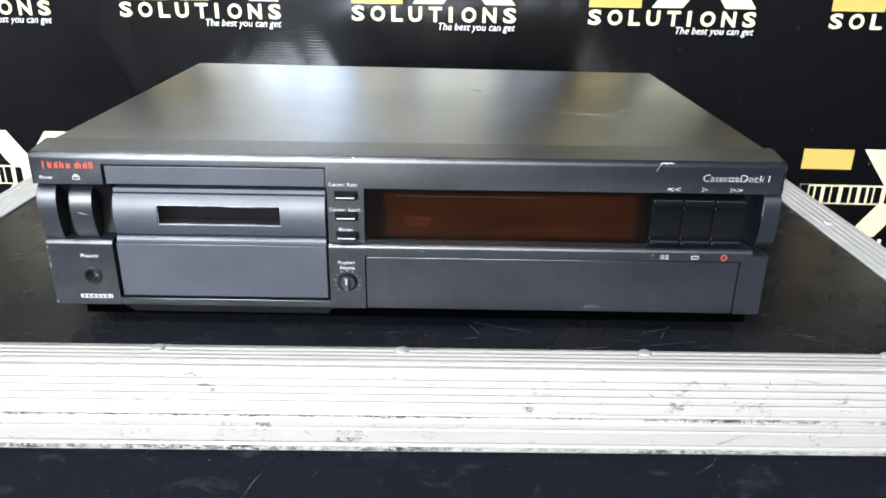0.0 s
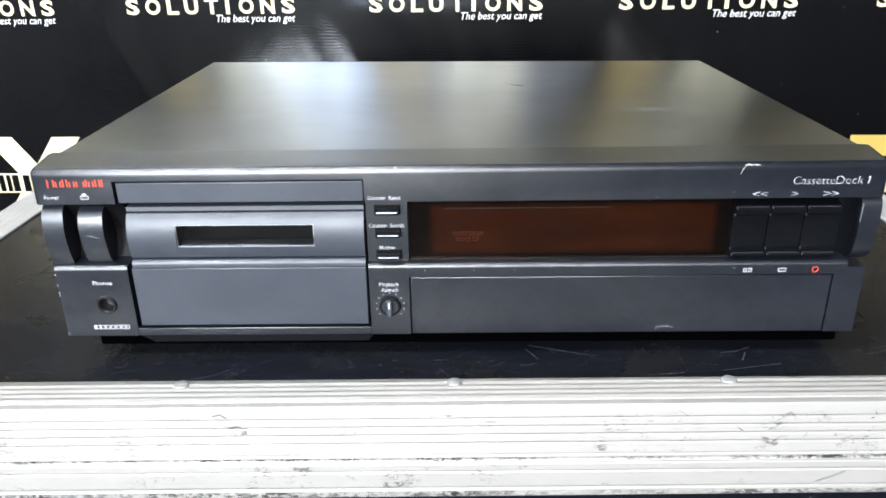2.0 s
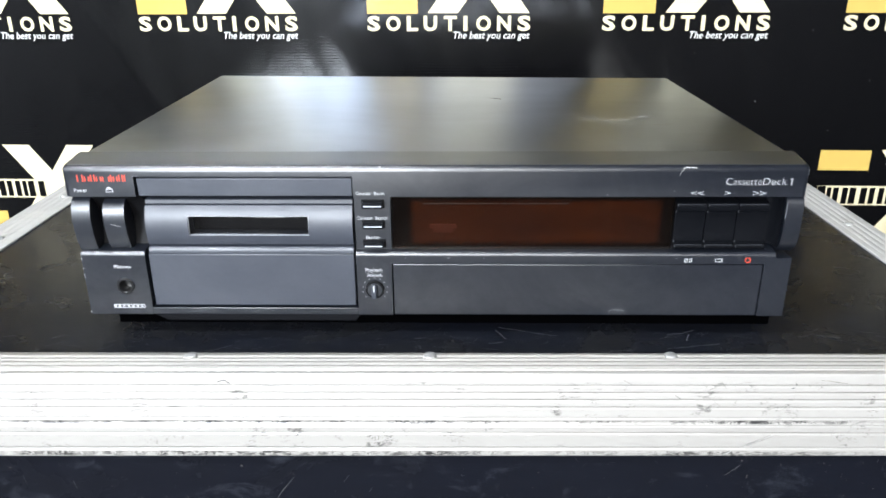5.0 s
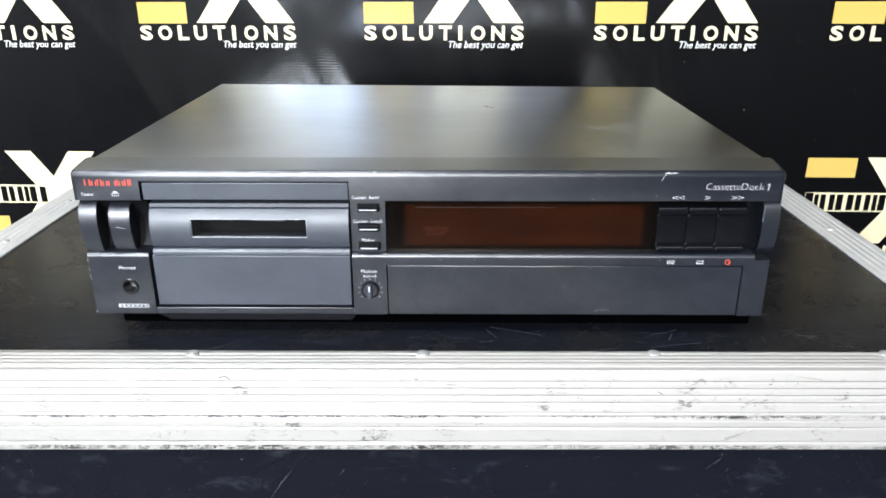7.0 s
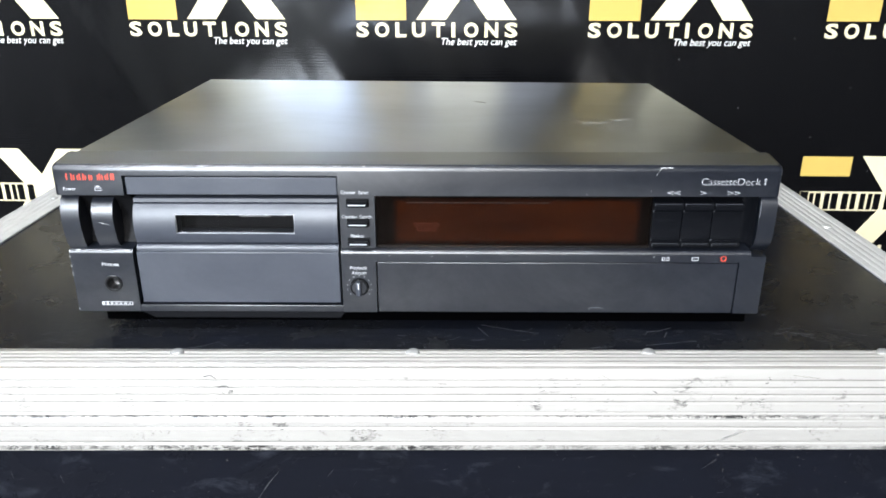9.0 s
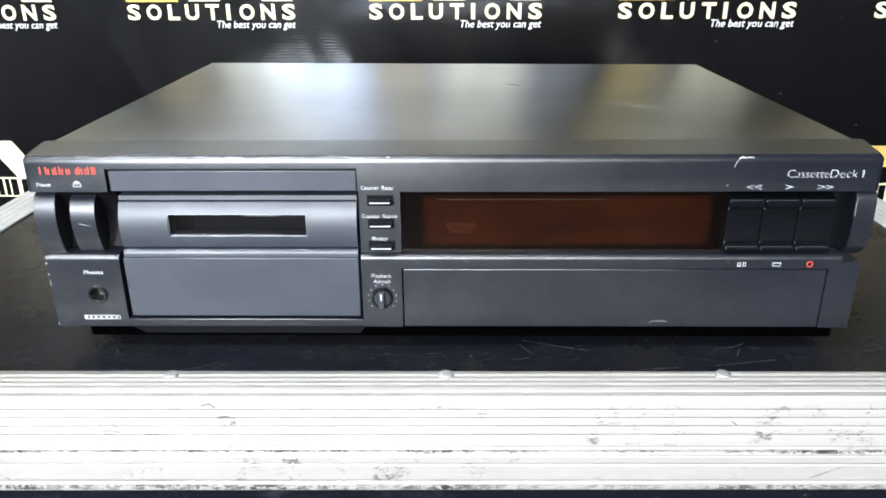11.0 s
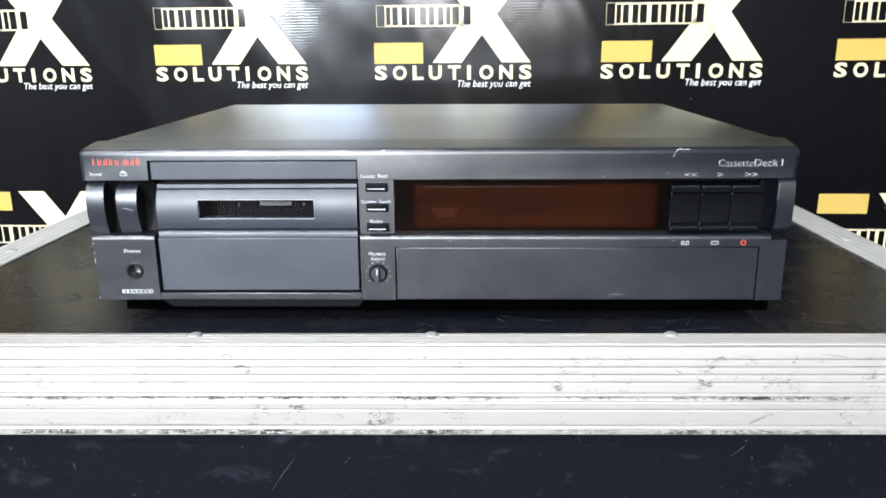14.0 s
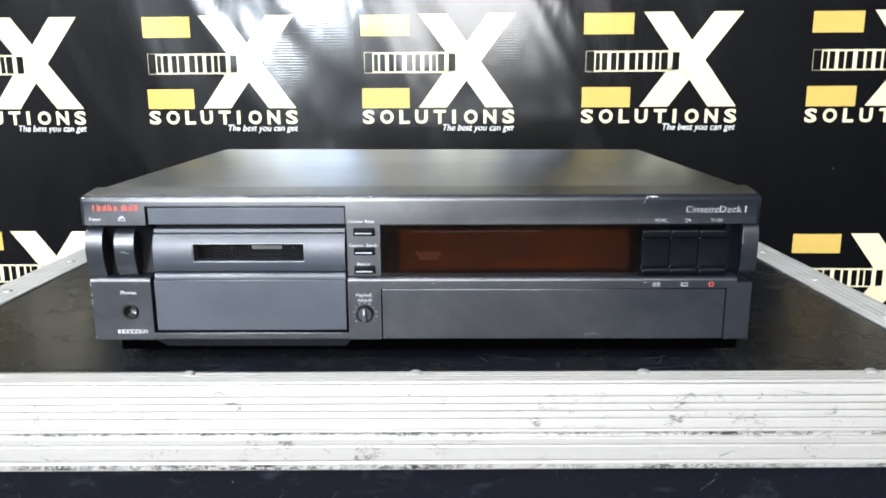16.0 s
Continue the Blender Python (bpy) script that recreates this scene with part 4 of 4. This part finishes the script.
for x, right in ((0.1500, False), (0.1540, False), (0.1695, True), (0.1855, True), (0.1895, True)):
    part("arrow_symbol", chevron(x, 0.0903, 0.0038, 0.0023, right, None), M_WHITE, rail)
strip = part("symbol_strip", box(0.1490, 0.1750, -0.0001, 0.0002, 0.0475, 0.0476), M_FACE, deck)
bm = ring(0.1494, 0.1511, 0.0474, 0.0497, 0.00035, F)
bm = ring(0.1521, 0.1538, 0.0474, 0.0497, 0.00035, F, bm)
part("pause_symbol", bm, M_WHITE, strip)
part("stop_symbol", ring(0.1674, 0.1716, 0.0475, 0.0496, 0.00035, F), M_WHITE, strip)
part("record_symbol", lathe([(0.0017, -0.0001), (0.0017, -0.0003), (0.00128, -0.0003), (0.00128, -0.0001)], (0.1866, 0.0, 0.0487), 24, close=False), M_RED, strip, "red record ring")
part("lettering", words("Phones", -0.1934, -0.1832, 0.0427, 0.0450, F, 0.003), M_WHITE, bpy.data.objects["phones_panel"], "white lettering")
bm = ring(-0.1975, -0.1781, 0.0163, 0.0187, 0.0004, F)
bm = rect(-0.1971, -0.1960, 0.0167, 0.0183, F, bm)
bm = rect(-0.1946, -0.1935, 0.0167, 0.0183, F, bm)
for k in range(5):
    bm = rect(-0.1920 + 0.0028 * k, -0.1906 + 0.0028 * k, 0.0171, 0.0179, F, bm)
part("noise_reduction_mark", bm, M_WHITE, bpy.data.objects["phones_panel"], "white printed mark in a frame")

# ---- chips, scratches and scuffs ----
random.seed(7)
M_CHIP = Mat("bare_chip", (0.38, 0.38, 0.37), 0.5).m
M_KEY_LIT = Mat("painted_key_highlight", (0.035, 0.037, 0.043), 0.4).m
M_SCUFF = Mat("pale_scuff", (0.16, 0.165, 0.17), 0.5).m


def stroke(points, w, bm=None, flat_y=None, z_top=None):
    """A ragged thin mark along (a, b) points on an upright face (flat_y) or on a level one (z_top)."""
    one = bmesh.new()
    left, right = [], []
    pts = []
    for (a0, b0), (a1, b1) in zip(points, points[1:]):
        for s in range(4):
            pts.append((a0 + (a1 - a0) * s / 4, b0 + (b1 - b0) * s / 4))
    pts.append(points[-1])
    for k, (a, b) in enumerate(pts):
        n = pts[min(k + 1, len(pts) - 1)]
        p = pts[max(k - 1, 0)]
        dx, dz = n[0] - p[0], n[1] - p[1]
        d = math.hypot(dx, dz) or 1
        h = w * (0.35 + 0.65 * random.random()) / 2
        for side, row in ((1, left), (-1, right)):
            u, v = a - side * dz / d * h, b + side * dx / d * h
            y = flat_y(v) if callable(flat_y) else flat_y
            row.append(one.verts.new((u, y, v) if z_top is None else (u, v, z_top(v) if callable(z_top) else z_top)))
    for k in range(len(pts) - 1):
        one.faces.new((left[k], left[k + 1], right[k + 1], right[k]))
    return join(bm, one)


def rail_y(z):
    """The front of the rail, rounded over at the top."""
    for (y0, z0), (y1, z1) in zip(RAIL_FRONT, RAIL_FRONT[1:]):
        if z0 <= z <= z1:
            return y0 + (y1 - y0) * (z - z0) / (z1 - z0) - 0.00015
    return -0.00015


def rail_scar(y):
    return rail_top_z(y) + 0.0005


part("chip", stroke([(0.1410, 0.1008), (0.1422, 0.1034), (0.1436, 0.1050)], 0.0004, flat_y=rail_y), M_CHIP, rail)
part("chip", stroke([(0.1430, 0.1049), (0.1452, 0.1055), (0.1466, 0.1049)], 0.0009, flat_y=rail_y), M_CHIP, rail)
part("chip", stroke([(0.1470, 0.1053), (0.1503, 0.1052)], 0.0006, flat_y=rail_y), M_CHIP, rail)
part("chip", stroke([(0.1388, 0.0918), (0.1387, 0.0908)], 0.0005, flat_y=-0.00015), M_CHIP, rail)
part("chip", stroke([(-0.1812, 0.0093), (-0.1826, 0.0173)], 0.0006, z_top=rail_scar), M_CHIP, rail)
part("chip", stroke([(0.0236, 0.0155), (0.0256, 0.0153)], 0.0010, z_top=rail_scar), M_CHIP, rail)
part("chip", stroke([(-0.0310, 0.1056), (-0.0294, 0.1057)], 0.0006, flat_y=rail_y), M_CHIP, rail)
part("worn_edge", box(R - 0.0007, R + 0.0001, 0.0020, 0.0030, 0.1002, 0.1040, 0.0002, 1), M_SCUFF, rail)
part("chip", stroke([(0.1006, 0.0895), (0.1012, 0.0891)], 0.0005, flat_y=-0.00015), M_CHIP, rail)
for x, w in ((-0.0170, 0.0008), (0.0085, 0.0012), (0.0300, 0.0006), (0.1440, 0.0010)):
    part("nick", stroke([(x, 0.0497), (x + w, 0.0499)], 0.0004, flat_y=-0.00018), M_CHIP, bpy.data.objects["upper_strip"])
phones = bpy.data.objects["phones_panel"]
for z in (0.0488, 0.0425, 0.0382, 0.0366, 0.0135):
    part("chip", box(-W - 0.0001, -W + 0.0004, -0.00015, 0.0004, z - 0.0004, z + 0.0005), M_CHIP, phones)
flap = bpy.data.objects["lower_flap"]
# pale ticks and thin bars painted as highlights on the key ridges
for name in ("transport_key", "transport_key.001", "transport_key.002"):
    key = bpy.data.objects[name]
    left = min(v.co.x for v in key.data.vertices) + key.location.x
    for z, y in ((0.0826, 0.0011), (0.0781, 0.0030), (0.0596, 0.0030), (0.0574, 0.0000)):
        part("worn_corner", box(left + 0.0001, left + 0.0006, y - 0.0002, y + 0.0006, z - 0.0006, z + 0.0005), M_KEY_LIT, key)
    for z, y in ((0.0829, 0.0012), (0.0582, 0.0004)):
        part("worn_edge", box(left + 0.0008, left + 0.0160, y - 0.0001, y + 0.0003, z - 0.00010, z + 0.00010), M_KEY_LIT, key)
part("scratch", stroke([(-0.1912, 0.0708), (-0.1888, 0.0703), (-0.1876, 0.0699), (-0.1852, 0.0694)], 0.00035, flat_y=0.0002), M_CHIP, bpy.data.objects["eject_paddle"])
part("scuff", stroke([(0.1072, 0.0138), (0.1073, 0.0152), (0.1097, 0.0157), (0.1137, 0.0156), (0.1162, 0.0151)], 0.0006, flat_y=0.00005), M_SCUFF, flap)
part("scuff", stroke([(0.1020, 0.0443), (0.1024, 0.0442)], 0.0006, flat_y=0.00005), M_CHIP, flap)
for line, wide in (([(0.089, 0.112), (0.100, 0.119), (0.111, 0.126)], 0.0008), ([(0.106, 0.122), (0.116, 0.110), (0.126, 0.101)], 0.0011), ([(0.126, 0.100), (0.142, 0.104)], 0.0012),
                   ([(0.124, 0.091), (0.138, 0.096), (0.152, 0.098)], 0.0010), ([(0.098, 0.108), (0.109, 0.112)], 0.0007), ([(0.131, 0.112), (0.146, 0.113)], 0.0007),
                   ([(0.148, 0.226), (0.159, 0.227)], 0.0024)):
    part("scratch", stroke(line, wide * 0.5, z_top=TOPZ + 0.00012), M_CHIP, cover)
M_DUST = Mat("dusty_scuff", (0.36, 0.362, 0.355), 0.6).m
for line, wide in (([(0.149, 0.245), (0.157, 0.2455), (0.164, 0.245)], 0.0020), ([(0.113, 0.1045), (0.124, 0.106), (0.133, 0.107)], 0.0015), ([(0.139, 0.114), (0.146, 0.118), (0.152, 0.120)], 0.0014),
                   ([(0.126, 0.088), (0.142, 0.090), (0.160, 0.092)], 0.0009), ([(0.100, 0.110), (0.107, 0.112)], 0.0013)):
    part("scuff", stroke(line, wide, z_top=TOPZ - 0.0001), M_DUST, cover)
part("scratch", stroke([(0.0400, 0.1910), (0.0440, 0.1880), (0.0490, 0.1840)], 0.0022, z_top=TOPZ + 0.00012), M_DARK, cover)
part("nick", stroke([(-0.1110, 0.3020), (-0.1060, 0.3021)], 0.0016, z_top=TOPZ + 0.00012), M_DARK, cover)
part("nick", stroke([(-0.0560, 0.3020), (-0.0500, 0.3022)], 0.0016, z_top=TOPZ + 0.00012), M_DARK, cover)

# scratches in the laminate of the case
M_RUB = Mat("grey_rub", (0.030, 0.031, 0.036), 0.5).m
M_RUB_LIGHT = Mat("pale_rub", (0.052, 0.053, 0.057), 0.5).m
top_panel, front_panel = bpy.data.objects["top_panel"], bpy.data.objects["front_panel"]
for k in range(90):                          # fine hairlines between the deck and the front edge
    x, y = random.uniform(-0.24, 0.24), random.uniform(-0.024, 0.006)
    a, d = random.gauss(0.1, 0.35), random.uniform(0.002, 0.012)
    part("scratch", stroke([(x, y), (x + d * math.cos(a) * 0.5, y + d * math.sin(a) * 0.4), (x + d * math.cos(a + 0.2), y + d * math.sin(a + 0.2))], random.uniform(0.00010, 0.00022), z_top=0.0001),
         M_RUB if k % 5 else M_RUB_LIGHT, top_panel)
for k in range(46):
    x, y = random.uniform(-0.34, 0.33), random.uniform(-0.022, 0.012) if k % 2 else random.uniform(-0.02, 0.38)
    a, d = random.gauss(0.0, 0.5), random.uniform(0.003, 0.022)
    part("scratch", stroke([(x, y), (x + d * math.cos(a) * 0.5, y + d * math.sin(a) * 0.45), (x + d * math.cos(a + 0.15), y + d * math.sin(a + 0.15))], random.uniform(0.0002, 0.0006), z_top=0.0001),
         M_RUB if k % 3 else M_RUB_LIGHT, top_panel)
for k in range(30):
    x, z = random.uniform(-0.33, 0.33), random.uniform(-0.112, -0.053)
    a, d = random.choice((radians(60), radians(55), radians(110), radians(10))) + random.gauss(0, 0.2), random.uniform(0.0015, 0.006)
    part("scratch", stroke([(x, z), (x + d * math.cos(a), z + d * math.sin(a))], random.uniform(0.00015, 0.0004), flat_y=CY0 + 0.0029), M_RUB if k % 4 else M_RUB_LIGHT, front_panel)
for line, w in (([(0.139, -0.016), (0.150, -0.014), (0.172, -0.010)], 0.0005), ([(0.153, -0.006), (0.155, -0.002), (0.157, 0.002)], 0.0005), ([(0.235, 0.001), (0.249, -0.002)], 0.0016),
                ([(0.039, 0.012), (0.065, 0.003), (0.075, 0.000)], 0.0005), ([(0.037, 0.008), (0.043, -0.004)], 0.0004), ([(0.098, -0.020), (0.118, -0.018)], 0.0006)):
    part("scratch", stroke(line, w, z_top=0.0001), M_RUB_LIGHT, top_panel)
for line in ([(0.169, -0.063), (0.177, -0.056)], [(-0.098, -0.085), (-0.091, -0.074), (-0.084, -0.065)]):
    part("scratch", stroke(line, 0.0004, flat_y=CY0 + 0.0029), M_RUB_LIGHT, front_panel)
front_edge = bpy.data.objects["front_edge"]
M_BRIGHT = Mat("bright_scored_metal", (0.9, 0.9, 0.89), 0.3, 1.0).m
M_GRIME = Mat("dark_grime", (0.06, 0.058, 0.054), 0.7).m
for line, w, m in (([(0.176, -0.040), (0.184, -0.0365), (0.191, -0.033)], 0.0006, M_BRIGHT), ([(0.165, -0.046), (0.169, -0.044)], 0.0005, M_BRIGHT), ([(0.214, 0.001), (0.229, -0.001)], 0.0003, M_GRIME),
                   ([(0.2000, 0.000), (0.2010, -0.002)], 0.0007, M_GRIME), ([(0.198, -0.004), (0.200, -0.0035)], 0.0008, M_GRIME), ([(0.134, -0.008), (0.137, -0.010)], 0.0006, M_GRIME),
                   ([(-0.122, 0.000), (-0.118, 0.001), (-0.115, -0.001)], 0.0009, M_GRIME), ([(-0.151, -0.015), (-0.144, -0.015)], 0.0006, M_GRIME), ([(0.105, 0.001), (0.110, -0.002)], 0.0003, M_GRIME)):
    part("mark", stroke(line, w, flat_y=lambda h: CY0 + lean(h) - 0.0002), m, front_edge)
